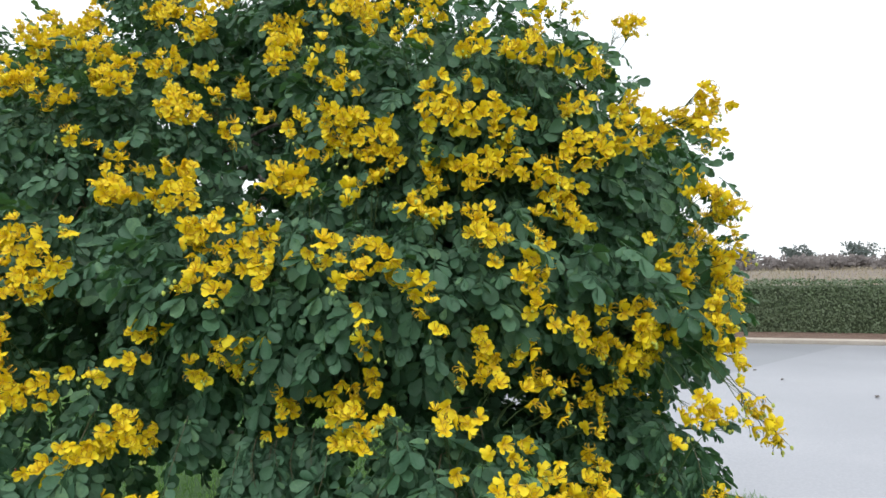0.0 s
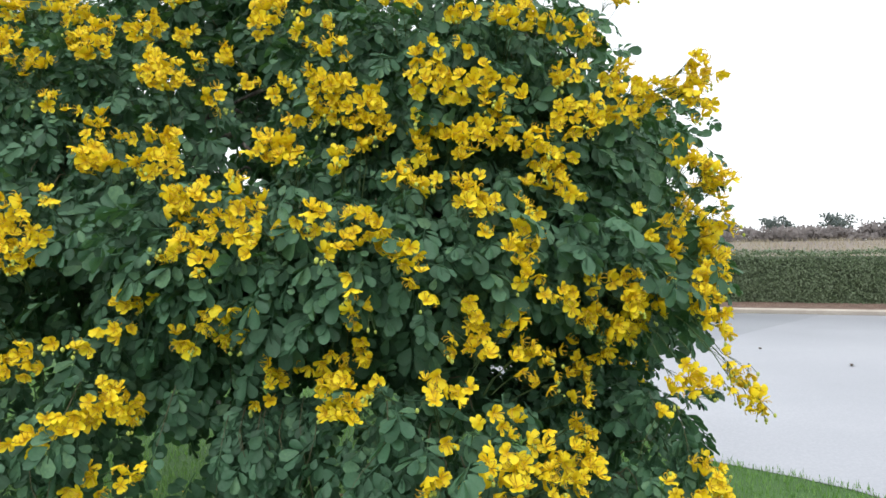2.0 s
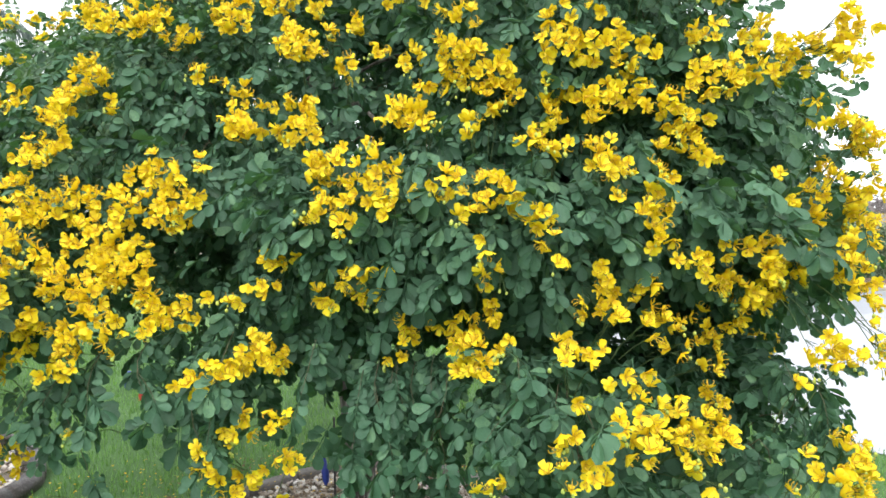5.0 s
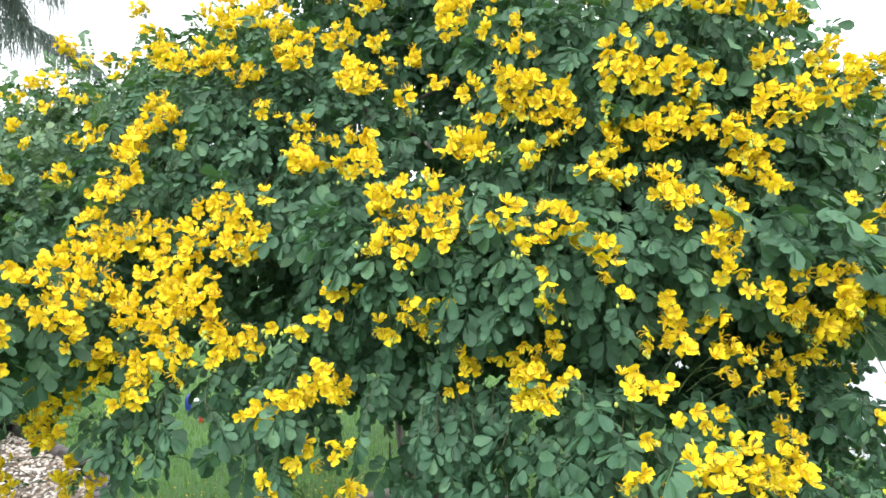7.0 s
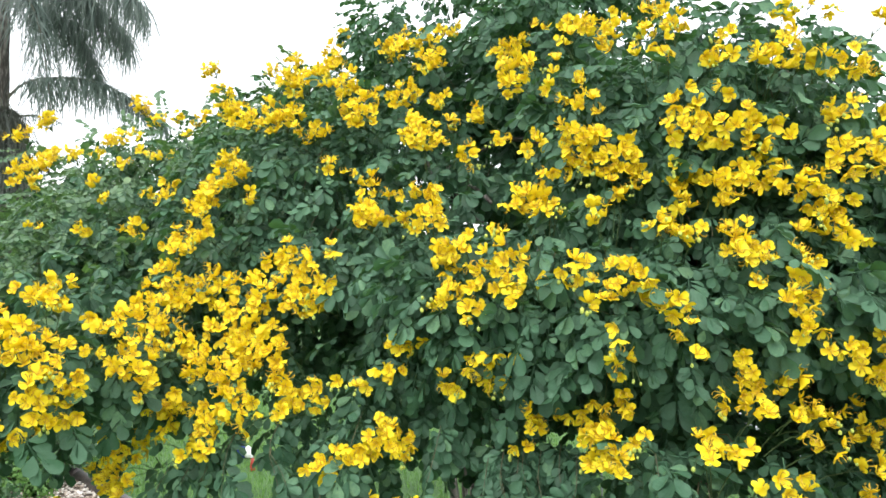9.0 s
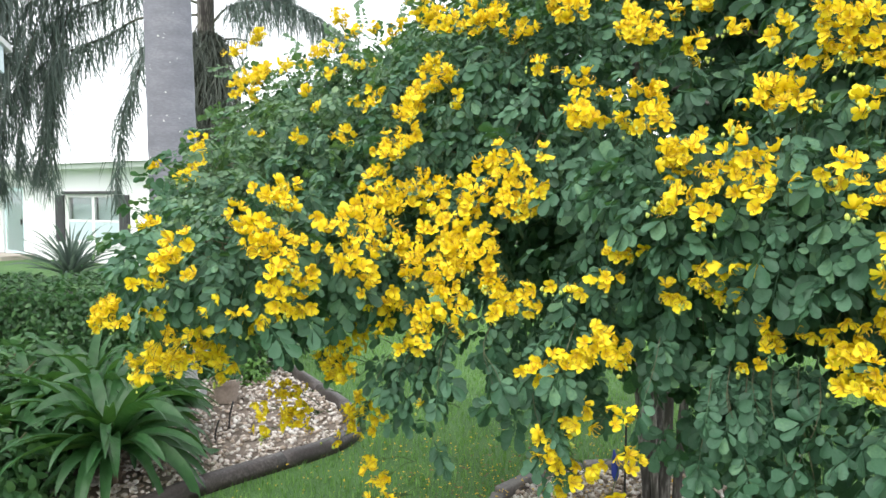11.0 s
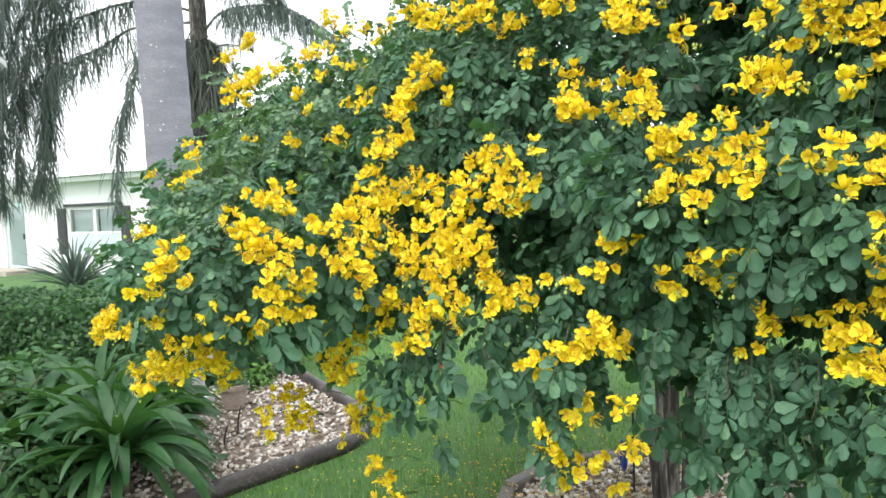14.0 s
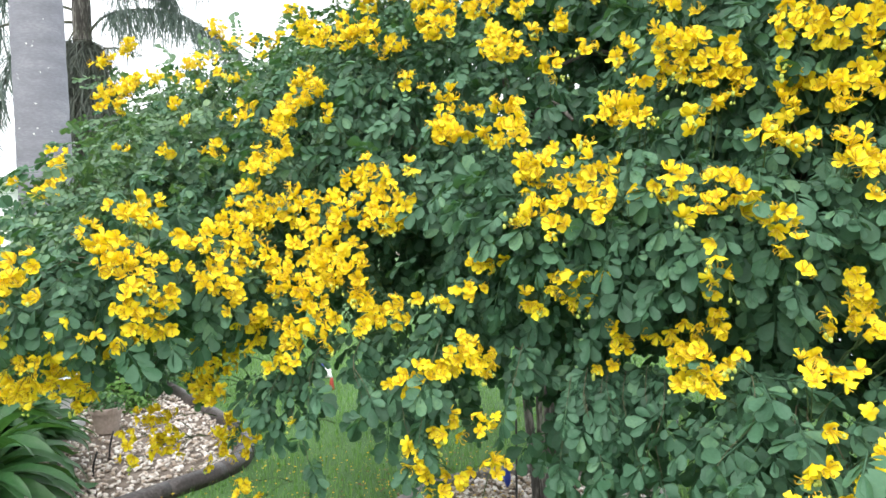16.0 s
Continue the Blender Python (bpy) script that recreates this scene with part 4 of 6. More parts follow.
for x, y, h in ((-3.64, 3.53, 0.19), (-3.52, 3.29, 0.15)):
    st = tube(bend([(0, 0, 0), (0.01, 0, h * 0.5), (0.03, 0.01, h)], 6), np.full(6, 0.006), 6)
    o = part_np("garden_stake", st[0], [st[1], st[2]], IRON)
    o.location = (x, y, 0.02)
    tagged(o, "short dark stick standing in the gravel", "stake")

red = thing("red_ornament", (-3.2, 5.64, 0.0), "small red plastic garden ornament with a white top on the lawn", "ornament")
s = tube([(0, 0, 0), (0, 0, 0.015), (0, 0, 0.07), (0, 0, 0.11)], [0.026, 0.024, 0.018, 0.012], 14)
part_np("body", s[0], [s[1], s[2]], RED, red)
s = tube([(0, 0, 0.11), (-0.015, 0, 0.13), (-0.035, 0, 0.165)], [0.012, 0.014, 0.008], 12)
part_np("top", s[0], [s[1], s[2]], WHITE, red, "white top")

blue = thing("blue_ornament", (-3.52, 6.0, 0.0), "small dark blue and white garden ornament on the lawn", "ornament")
s = tube([(0, 0, 0), (0, 0, 0.02), (0, 0, 0.08), (0, 0, 0.13), (0.01, 0, 0.16)], [0.03, 0.038, 0.042, 0.033, 0.01], 16)
part_np("body", s[0], [s[1], s[2]], BLUE, blue)
s = tube([(0.07, 0, 0.015), (0.075, 0, 0.035), (0.075, 0, 0.09), (0.07, 0, 0.12)], [0.025, 0.04, 0.036, 0.01], 16)
part_np("side", s[0], [s[1], s[2]], WHITE, blue, "white side piece")

stake = thing("garden_hook", (-0.98, 3.56, 0.04), "thin black iron stake with a blue glass ornament among the stones", "garden stake")
s = tube(bend([(0, 0, 0), (0, 0, 0.25), (0.0, 0, 0.48)], 8), np.full(8, 0.0055), 8)
part_np("rod", s[0], [s[1], s[2]], IRON, stake)
s = tube([(-0.05, 0.01, 0.12), (-0.05, 0.01, 0.14), (-0.052, 0.01, 0.17), (-0.055, 0.01, 0.21), (-0.057, 0.01, 0.25), (-0.06, 0.01, 0.28)], [0.006, 0.015, 0.02, 0.017, 0.01, 0.004], 14)
part_np("ornament", s[0], [s[1], s[2]], BLUE, stake, "blue glass ornament")
s = tube([(0, 0, 0), (0, 0, 0.5)], [0.005, 0.005], 8)
post = part_np("thin_stake", s[0], [s[1], s[2]], PALMBARK)
post.location = (-0.21, 4.26, 0)
tagged(post, "thin grey stake standing in the lawn", "stake")

# ---- the flowering senna ----
tree = thing("senna_tree", (-0.78, 3.4, 0.0), "wide weeping senna full of bright yellow flower clusters", "tree")
BASE = np.array([-0.78, 3.4, 0.0])
LOBES = [(np.array(c), np.array(r)) for c, r in (
    ((-0.10, 3.37, 1.52), (1.15, 1.99, 0.49)), ((-0.73, 3.53, 1.07), (1.71, 2.05, 1.63)), ((0.01, 2.81, 0.75), (0.50, 1.70, 1.11)), ((-1.74, 3.56, 1.23), (1.21, 1.99, 1.16)),
    ((-1.40, 2.92, 1.39), (0.62, 1.81, 0.29)), ((0.32, 2.03, 0.56), (0.43, 1.12, 0.71)), ((-1.82, 2.97, 1.61), (0.63, 1.27, 0.46)), ((0.04, 3.51, 1.87), (0.97, 1.96, 0.63)), ((-0.45, 3.12, 1.92), (1.0, 1.25, 1.0)))]


def depth_in(p, lobe):
    return np.linalg.norm((p - lobe[0]) / lobe[1], axis=-1)


def outward(p):
    """The crown's outward way at places."""
    k = np.argmin([depth_in(p, lobe) for lobe in LOBES], axis=0)
    c, r = np.array([lobe[0] for lobe in LOBES])[k], np.array([lobe[1] for lobe in LOBES])[k]
    g = (p - c) / r**2
    return g / np.linalg.norm(g, axis=-1, keepdims=True)


# stems and limbs
STEMS = [[(0.02, 0.0, 0), (0.03, -0.05, 0.5), (0.10, -0.2, 1.1), (0.45, -0.7, 1.7), (0.75, -1.15, 2.05)],
         [(-0.05, 0.03, 0), (-0.09, 0.0, 0.5), (-0.16, -0.08, 1.05), (-0.36, -0.45, 1.65), (-0.6, -0.9, 1.9)],
         [(0.06, 0.05, 0), (0.08, 0.08, 0.6), (0.17, 0.1, 1.15), (0.8, -0.1, 1.8), (1.4, -0.4, 2.0)],
         [(-0.02, 0.09, 0), (-0.05, 0.2, 0.6), (-0.1, 0.45, 1.3), (0.0, 0.7, 2.0), (0.2, 0.8, 2.5)],
         [(0.0, -0.06, 0), (-0.02, -0.12, 0.55), (0.0, -0.3, 1.15), (0.02, -0.7, 1.75), (0.1, -1.2, 1.95)]]
for k, pts in enumerate(STEMS):
    line = bend(pts, 22)
    v, t, q = tube(line, np.linspace(0.030 - 0.003 * k, 0.010, 22) * (1 + 0.06 * np.sin(np.arange(22) * 1.7)), 10)
    stem = part_np("stem", v, [t, q], BARK, tree, smooth=True)
    for j in range(5):
        a = line[11 + 2 * j]
        if a[2] < 1.4:
            continue
        d = np.array([math.cos(k * 1.3 + j * 2.2), math.sin(k * 1.3 + j * 2.2) - 0.4, 0.35])
        while np.min([depth_in(a + d * 0.6 + BASE, lobe) for lobe in LOBES]) > 0.8 and np.linalg.norm(d) > 0.25:
            d = d * 0.85
        lb = bend([a, a + d * 0.2, a + d * 0.42 + (0, 0, -0.03), a + d * 0.6 + (0, 0, -0.14)], 10)
        v, t, q = tube(lb, np.linspace(0.014, 0.005, 10), 7)
        part_np("limb", v, [t, q], BARK, stem, smooth=True)


def leaflet(long, plain=False):
    if plain:
        return np.array([[0, 0, 0], [0.36, 0.45, 0.05], [0.3, 0.88, 0.0], [0, 1.0, -0.06], [-0.3, 0.88, 0.0], [-0.36, 0.45, 0.05]]) * long, np.zeros((0, 3), int), np.array([[0, 1, 2, 3], [0, 3, 4, 5]])
    v = np.array([[0, 0, 0], [0.18, 0.26, 0.06], [0.335, 0.62, 0.08], [0.24, 0.92, 0.0], [0, 1.0, -0.07], [-0.24, 0.92, 0.0], [-0.335, 0.62, 0.08], [-0.18, 0.26, 0.06]]) * long
    return v, np.array([[0, 3, 4], [0, 4, 5]]), np.array([[0, 1, 2, 3], [0, 5, 6, 7]])


def senna_leaf(pairs, seed, fold, plain=False, fine=1.0):
    """A feather leaf: a thin stalk with pairs of rounded leaflets that grow towards its end and hang to both sides."""
    r = np.random.default_rng(seed)
    sets = []
    for k in range(pairs):
        y = 0.016 + 0.011 * k
        for side in (-1, 1):
            turn = Euler((radians(-fold + r.uniform(-20, 20)), radians(side * (10 + r.uniform(-24, 24))), radians(-side * (74 - 54 * k / (pairs - 1) + r.uniform(-13, 13))))).to_matrix()
            v, t, q = leaflet((0.0215 + 0.0125 * k / (pairs - 1)) * fine + r.uniform(-0.003, 0.003), plain)
            v[:, 2] += 0.09 * np.abs(v[:, 0]) * r.uniform(-1, 3) + r.uniform(-4, 4) * v[:, 1] * v[:, 1]
            v[:, 0] *= r.uniform(0.85, 1.12)
            sets.append((v @ np.array(turn).T + (side * 0.002, y, -0.001), t, q))
    end = 0.018 + 0.011 * (pairs - 1)
    w = 0.0008
    v = np.array([[-w, 0, 0], [w, 0, 0], [0, 0, -2 * w], [-w, end, 0], [w, end, 0], [0, end, -2 * w]])
    sets.append((v, np.array([[3, 4, 5]]), np.array([[0, 1, 4, 3], [1, 2, 5, 4], [2, 0, 3, 5]])))
    v, (t, q) = joined(sets)
    return v, t, q


KINDS = [senna_leaf(p, s, f) for p, s, f in ((4, 1, 6), (3, 2, 22), (3, 3, 10), (4, 4, 30), (3, 5, 28), (3, 6, 0))]
DEEP = [senna_leaf(p, s, f, True) for p, s, f in ((4, 7, 8), (3, 8, 20), (3, 9, 4))]
FINE = [senna_leaf(p, s, f, True, 0.62) for p, s, f in ((6, 11, 8), (7, 12, 18), (6, 13, 2))]


def hem(p):
    """Height below which the crown opens, by place round the tree."""
    w = np.array([noise.noise(Vector((x * 3.1, y * 3.1, 4.0))) for x, y in p[:, :2]])
    base = np.interp(p[:, 0], [-2.2, -1.5, -1.15, -1.05, -1.0, -0.9, -0.83, -0.75, -0.62, -0.58, -0.49, -0.44, -0.39, -0.21, -0.16, -0.04, 0.13, 0.71], [1.33, 1.33, 1.31, 1.23, 1.26, 1.27, 1.24, 1.09, 1.11, 1.22, 1.26, 1.17, 1.02, 1.03, 1.15, 1.09, 0.92, 0.83])
    base = np.where(p[:, 1] > 1.95, np.maximum(base, np.interp(p[:, 0], [0, 0.55], [1.32, 0.92])), base)
    return base + 0.035 + 0.06 * w


def lump(p):
    return np.array([0.10 * noise.noise(Vector(x * 2.3)) + 0.06 * noise.noise(Vector(x * 6.1)) for x in p])



# the flower clusters: blooms of (x, y, z, breadth, height in centimetres)
SPRAYS = []


def spray(*blooms):
    SPRAYS.append(blooms)


spray((-1.47, 1.20, 1.23, 6, 5), (-1.44, 1.23, 1.22, 7, 7), (-1.50, 1.19, 1.19, 4, 5))
spray((-1.41, 1.30, 1.23, 6, 6), (-1.38, 1.33, 1.22, 6, 7), (-1.39, 1.31, 1.18, 5, 4))
spray((-2.09, 1.52, 1.20, 8, 6), (-2.00, 1.52, 1.24, 7, 7))
spray((-2.00, 1.47, 1.21, 6.6, 5), (-2.02, 1.50, 1.22, 11.9, 6.8), (-2.06, 1.55, 1.24, 6.9, 6.9), (-1.87, 1.44, 1.22, 6.4, 4.8), (-1.60, 1.26, 1.21, 5.4, 4.1))
spray((-1.36, 1.09, 1.39, 4.4, 3.3), (-1.34, 1.10, 1.39, 6.6, 4.4), (-1.33, 1.10, 1.41, 5.5, 3.3), (-1.32, 1.12, 1.43, 5.4, 4.3), (-1.33, 1.15, 1.46, 7.7, 4.4))
spray((-1.44, 1.19, 1.48, 3.5, 3.5))
spray((-1.93, 1.70, 1.62, 4.9, 4.9), (-1.86, 1.69, 1.65, 4.8, 8), (-2.65, 2.19, 1.70, 6.8, 6.8), (-1.90, 1.73, 1.71, 6.3, 11.1))
spray((-1.90, 1.96, 1.91, 6.3, 4.7), (-2.00, 2.01, 1.95, 8.1, 11.3), (-2.06, 2.16, 2.01, 11.9, 11.9), (-2.18, 2.33, 2.07, 10.8, 7.2))
spray((-1.89, 2.11, 2.02, 7.8, 6.2), (-1.76, 2.07, 2.01, 6, 4.5), (-1.62, 2.02, 1.97, 4.2, 2.8))
spray((-2.35, 2.35, 2.17, 7.8, 9.8))
spray((-2.32, 2.44, 2.24, 15.5, 7.7))
spray((-1.96, 2.65, 2.27, 11.7, 6.7), (-2.04, 2.66, 2.32, 8.4, 6.7), (-2.05, 2.64, 2.36, 6.8, 8.5))
spray((-1.82, 2.58, 2.26, 7.4, 4.5), (-1.63, 2.44, 2.20, 9.6, 5.5))
spray((-1.52, 2.45, 2.26, 7.3, 8.6), (-1.29, 2.12, 2.13, 9.4, 8.4))
spray((-1.64, 1.51, 1.12, 10.4, 6), (-1.68, 1.50, 1.16, 7.6, 7.6), (-1.76, 1.52, 1.13, 8, 6.4), (-1.83, 1.54, 1.08, 8.2, 4.9), (-1.87, 1.54, 1.11, 8.3, 6.7))
spray((-1.50, 1.20, 1.18, 3.9, 5.2))
spray((-1.57, 1.50, 1.18, 7.2, 7.2), (-1.25, 1.20, 1.31, 4.3, 3.2), (-1.22, 1.19, 1.34, 3.1, 2.1), (-1.23, 1.24, 1.30, 2.1, 4.3), (-1.19, 1.23, 1.32, 6.2, 3.1))
spray((-1.77, 1.51, 1.18, 6.3, 6.3), (-1.32, 1.19, 1.30, 5.7, 3.4), (-1.24, 1.15, 1.36, 3.1, 2.1))
spray((-1.16, 1.24, 1.34, 5, 4), (-1.14, 1.23, 1.38, 6, 5), (-1.15, 1.21, 1.39, 5, 5), (-1.13, 1.24, 1.40, 5.9, 4.9), (-1.11, 1.26, 1.40, 4.9, 5.8))
spray((-1.36, 1.12, 1.35, 3.4, 3.4))
spray((-1.26, 1.12, 1.40, 3.1, 3.1))
spray((-1.14, 1.24, 1.43, 6.8, 6.8), (-1.16, 1.27, 1.46, 6, 4), (-1.17, 1.23, 1.45, 5, 4), (-1.19, 1.22, 1.45, 6.1, 6.1), (-1.20, 1.24, 1.48, 7.2, 6.1))
spray((-1.14, 1.35, 1.49, 4.9, 4), (-1.12, 1.38, 1.49, 4.9, 4.9), (-1.12, 1.40, 1.50, 3.9, 3.9), (-1.11, 1.30, 1.44, 3.9, 2.9), (-1.07, 1.38, 1.45, 7.6, 4.7))
spray((-1.24, 1.24, 1.49, 5.2, 6.3), (-1.29, 1.26, 1.51, 3.3, 3.3))
spray((-1.21, 1.33, 1.54, 6.2, 6.2), (-1.22, 1.31, 1.54, 5.2, 4.2), (-1.27, 1.34, 1.55, 6.5, 4.3), (-1.33, 1.45, 1.57, 9.3, 4.6))
spray((-1.54, 1.77, 1.73, 4.1, 4.1))
spray((-1.69, 1.76, 1.74, 4.4, 2.9))
spray((-1.43, 1.80, 1.73, 5.1, 3.8), (-1.41, 1.82, 1.74, 6.3, 5))
spray((-1.54, 1.85, 1.82, 4, 2.7), (-1.61, 1.89, 1.87, 4.2, 4.2))
spray((-1.43, 1.92, 1.84, 5, 3.8), (-1.34, 1.87, 1.84, 4.7, 8.2))
spray((-1.58, 2.07, 2.00, 5.5, 4.1))
spray((-1.49, 2.07, 1.98, 3.9, 3.9))
spray((-1.79, 2.19, 2.08, 10.6, 7.6))
spray((-1.76, 2.26, 2.11, 7.4, 4.5))
spray((-1.55, 2.25, 2.09, 6.6, 2.6))
spray((-1.57, 2.49, 2.32, 6.5, 9.1))
spray((-1.68, 2.60, 2.45, 10, 8.5))
spray((-1.22, 1.55, 0.98, 3.4, 3.4), (-1.18, 1.54, 1.03, 6.6, 5.5), (-1.13, 1.47, 1.09, 5.2, 5.2), (-1.14, 1.53, 1.00, 4.5, 3.3), (-1.10, 1.51, 1.06, 4.4, 4.4))
spray((-1.52, 1.59, 0.93, 2.8, 4.3), (-1.48, 1.56, 1.00, 4.1, 6.9), (-1.42, 1.56, 1.05, 9.2, 5.3), (-1.42, 1.59, 0.98, 8, 5.3), (-1.36, 1.58, 1.00, 5.1, 7.7))
spray((-1.37, 1.57, 1.06, 6.4, 5.1))
spray((-1.16, 1.48, 1.15, 7.5, 4.3), (-1.20, 1.50, 1.16, 7.7, 7.7), (-1.23, 1.51, 1.19, 2.2, 2.2), (-1.25, 1.52, 1.17, 3.4, 6.9), (-1.18, 1.52, 1.22, 4.3, 3.2))
spray((-1.16, 1.53, 1.23, 5.4, 7.5))
spray((-1.14, 1.41, 1.28, 5.1, 7.1))
spray((-1.12, 1.27, 1.35, 4.9, 4.9))
spray((-1.05, 1.38, 1.37, 3.7, 4.6), (-1.04, 1.36, 1.41, 7.3, 4.6), (-1.07, 1.34, 1.42, 7.4, 4.6), (-1.05, 1.42, 1.45, 4.8, 3.8))
spray((-1.06, 1.46, 1.48, 4.9, 4.9), (-1.09, 1.44, 1.50, 6.7, 4.8), (-1.12, 1.51, 1.53, 6.9, 4), (-1.15, 1.54, 1.55, 4.1, 4.1), (-1.14, 1.49, 1.53, 6, 3))
spray((-1.15, 1.63, 1.58, 7.5, 4.3))
spray((-1.19, 1.66, 1.62, 6.4, 6.4), (-1.20, 1.70, 1.68, 4.2, 3.2), (-1.15, 1.69, 1.70, 7.5, 6.4), (-1.15, 1.67, 1.66, 7.6, 4.3))
spray((-1.14, 1.72, 1.77, 9.7, 6.5))
spray((-1.15, 1.77, 1.82, 7.6, 6.5), (-1.10, 1.75, 1.82, 7.6, 6.5))
spray((-1.14, 1.83, 1.91, 7.6, 4.3), (-1.11, 1.83, 1.92, 3.3, 3.3))
spray((-1.17, 1.97, 2.05, 8.7, 6.6))
spray((-1.46, 2.70, 2.46, 6.7, 6.7))
spray((-1.35, 2.68, 2.47, 10.4, 7.8))
spray((-1.09, 1.49, 0.84, 8.8, 3.3), (-1.10, 1.49, 0.85, 6.6, 6.6))
spray((-1.05, 1.50, 0.87, 5.7, 4.5))
spray((-1.09, 1.52, 0.91, 5.7, 4.6), (-1.11, 1.52, 0.94, 4.5, 5.6))
spray((-1.07, 1.47, 1.29, 5.2, 4.2), (-1.04, 1.44, 1.33, 7.1, 6.1), (-1.02, 1.44, 1.35, 4.1, 5.1))
spray((-1.02, 1.46, 1.45, 6.1, 4.1))
spray((-1.10, 1.58, 1.54, 7.5, 5.4), (-1.08, 1.61, 1.57, 7.6, 5.5), (-1.04, 1.59, 1.55, 5.5, 5.5), (-1.03, 1.60, 1.60, 6.6, 4.4))
spray((-1.10, 1.67, 1.70, 3.3, 5.4))
spray((-1.05, 1.75, 1.85, 8.8, 5.5))
spray((-1.08, 1.92, 2.04, 6.7, 5.6), (-1.08, 1.97, 2.09, 4.5, 3.4))
spray((-1.17, 2.25, 2.27, 11.5, 5.7))
spray((-0.94, 1.47, 1.11, 2.2, 2.2))
spray((-0.98, 1.46, 1.24, 5.4, 3.3), (-0.93, 1.44, 1.25, 4.3, 3.2), (-0.94, 1.45, 1.28, 5.3, 5.3), (-0.92, 1.43, 1.31, 2.1, 6.4), (-0.90, 1.43, 1.31, 3.2, 3.2))
spray((-0.93, 1.44, 1.32, 6.3, 4.2), (-0.88, 1.42, 1.34, 5.3, 5.3), (-0.88, 1.43, 1.39, 6.3, 5.3), (-0.84, 1.43, 1.32, 4.3, 7.5), (-0.93, 1.45, 1.41, 7.4, 6.3))
spray((-0.95, 1.43, 1.40, 5.1, 5.1), (-0.96, 1.45, 1.44, 5.2, 5.2), (-0.97, 1.54, 1.47, 5.5, 4.4), (-0.92, 1.52, 1.44, 6.6, 6.6))
spray((-0.93, 1.54, 1.51, 5.6, 4.5), (-0.91, 1.53, 1.47, 6.7, 5.6), (-0.89, 1.53, 1.50, 6.7, 5.6), (-0.88, 1.55, 1.54, 6.7, 5.6), (-0.86, 1.55, 1.55, 5.6, 5.6))
spray((-0.97, 1.56, 1.53, 5.5, 4.4), (-0.96, 1.57, 1.57, 5.5, 4.4), (-0.98, 1.59, 1.59, 5.5, 4.4), (-0.90, 1.57, 1.59, 4.4, 4.4))
spray((-0.99, 1.70, 1.79, 3.3, 3.3))
spray((-1.00, 1.88, 2.02, 10.1, 7.8), (-0.98, 1.91, 2.05, 7.9, 4.5))
spray((-1.02, 2.06, 2.18, 16.2, 8.1), (-1.01, 2.10, 2.22, 5.8, 4.6))
spray((-1.15, 2.59, 2.48, 5.2, 6.5))
spray((-1.10, 2.59, 2.52, 8.5, 9.7))
spray((-0.81, 1.50, 1.41, 4.5, 6.7), (-0.80, 1.49, 1.38, 4.5, 3.4), (-0.80, 1.51, 1.43, 2.3, 4.5), (-0.82, 1.51, 1.45, 4.5, 6.7), (-0.78, 1.49, 1.37, 2.3, 3.4))
spray((-0.87, 1.51, 1.42, 6.7, 5.6), (-0.88, 1.51, 1.44, 7.8, 5.6), (-0.84, 1.52, 1.47, 6.7, 5.6))
spray((-0.81, 1.56, 1.58, 5.6, 5.6), (-0.83, 1.58, 1.63, 6.8, 5.6), (-0.81, 1.59, 1.65, 6.7, 3.4), (-0.86, 1.58, 1.62, 3.4, 3.4), (-0.77, 1.56, 1.57, 7.8, 6.7))
spray((-0.87, 1.80, 1.96, 10.2, 5.7))
spray((-0.85, 1.96, 2.13, 10.4, 8.1))
spray((-0.96, 2.15, 2.26, 11.8, 7.1))
spray((-0.78, 1.43, 1.32, 3.2, 2.2), (-0.77, 1.45, 1.34, 4.4, 4.4), (-0.77, 1.48, 1.35, 3.4, 4.5), (-0.72, 1.49, 1.36, 4.6, 3.4), (-0.71, 1.48, 1.34, 6.8, 3.4))
spray((-0.80, 1.53, 1.52, 6.7, 3.4), (-0.80, 1.54, 1.54, 7.8, 4.5))
spray((-0.74, 1.54, 1.53, 4.5, 4.5), (-0.73, 1.55, 1.57, 4.5, 4.5), (-0.77, 1.56, 1.61, 7.9, 4.5))
spray((-0.73, 1.58, 1.64, 4.5, 3.4))
spray((-0.79, 1.72, 1.86, 4.5, 3.4))
spray((-0.75, 1.83, 2.00, 9.2, 5.8))
spray((-0.80, 1.86, 2.04, 6.8, 5.7), (-0.75, 1.88, 2.06, 9.3, 5.8))
spray((-0.77, 2.22, 2.33, 14.7, 11))
spray((-0.63, 1.46, 0.99, 2.4, 2.4), (-0.60, 1.45, 1.03, 4.6, 3.5), (-0.63, 1.44, 1.04, 4.6, 4.6), (-0.66, 1.44, 1.06, 3.4, 2.3), (-0.64, 1.43, 1.08, 3.4, 4.6))
spray((-0.67, 1.43, 1.09, 3.4, 5.7))
spray((-0.61, 1.43, 1.13, 4.5, 3.4), (-0.59, 1.43, 1.16, 4.5, 3.4), (-0.57, 1.43, 1.13, 2.3, 2.3), (-0.52, 1.41, 1.17, 4.4, 4.4), (-0.51, 1.40, 1.18, 4.4, 3.3))
spray((-0.67, 1.41, 1.23, 6.6, 4.4), (-0.65, 1.41, 1.25, 3.3, 4.4), (-0.63, 1.40, 1.27, 3.3, 3.3), (-0.61, 1.40, 1.26, 6.5, 4.4))
spray((-0.63, 1.49, 1.37, 3.4, 2.3), (-0.59, 1.50, 1.40, 3.4, 2.3), (-0.56, 1.50, 1.40, 4.6, 3.4), (-0.56, 1.51, 1.44, 2.3, 2.3), (-0.54, 1.51, 1.44, 3.4, 2.3))
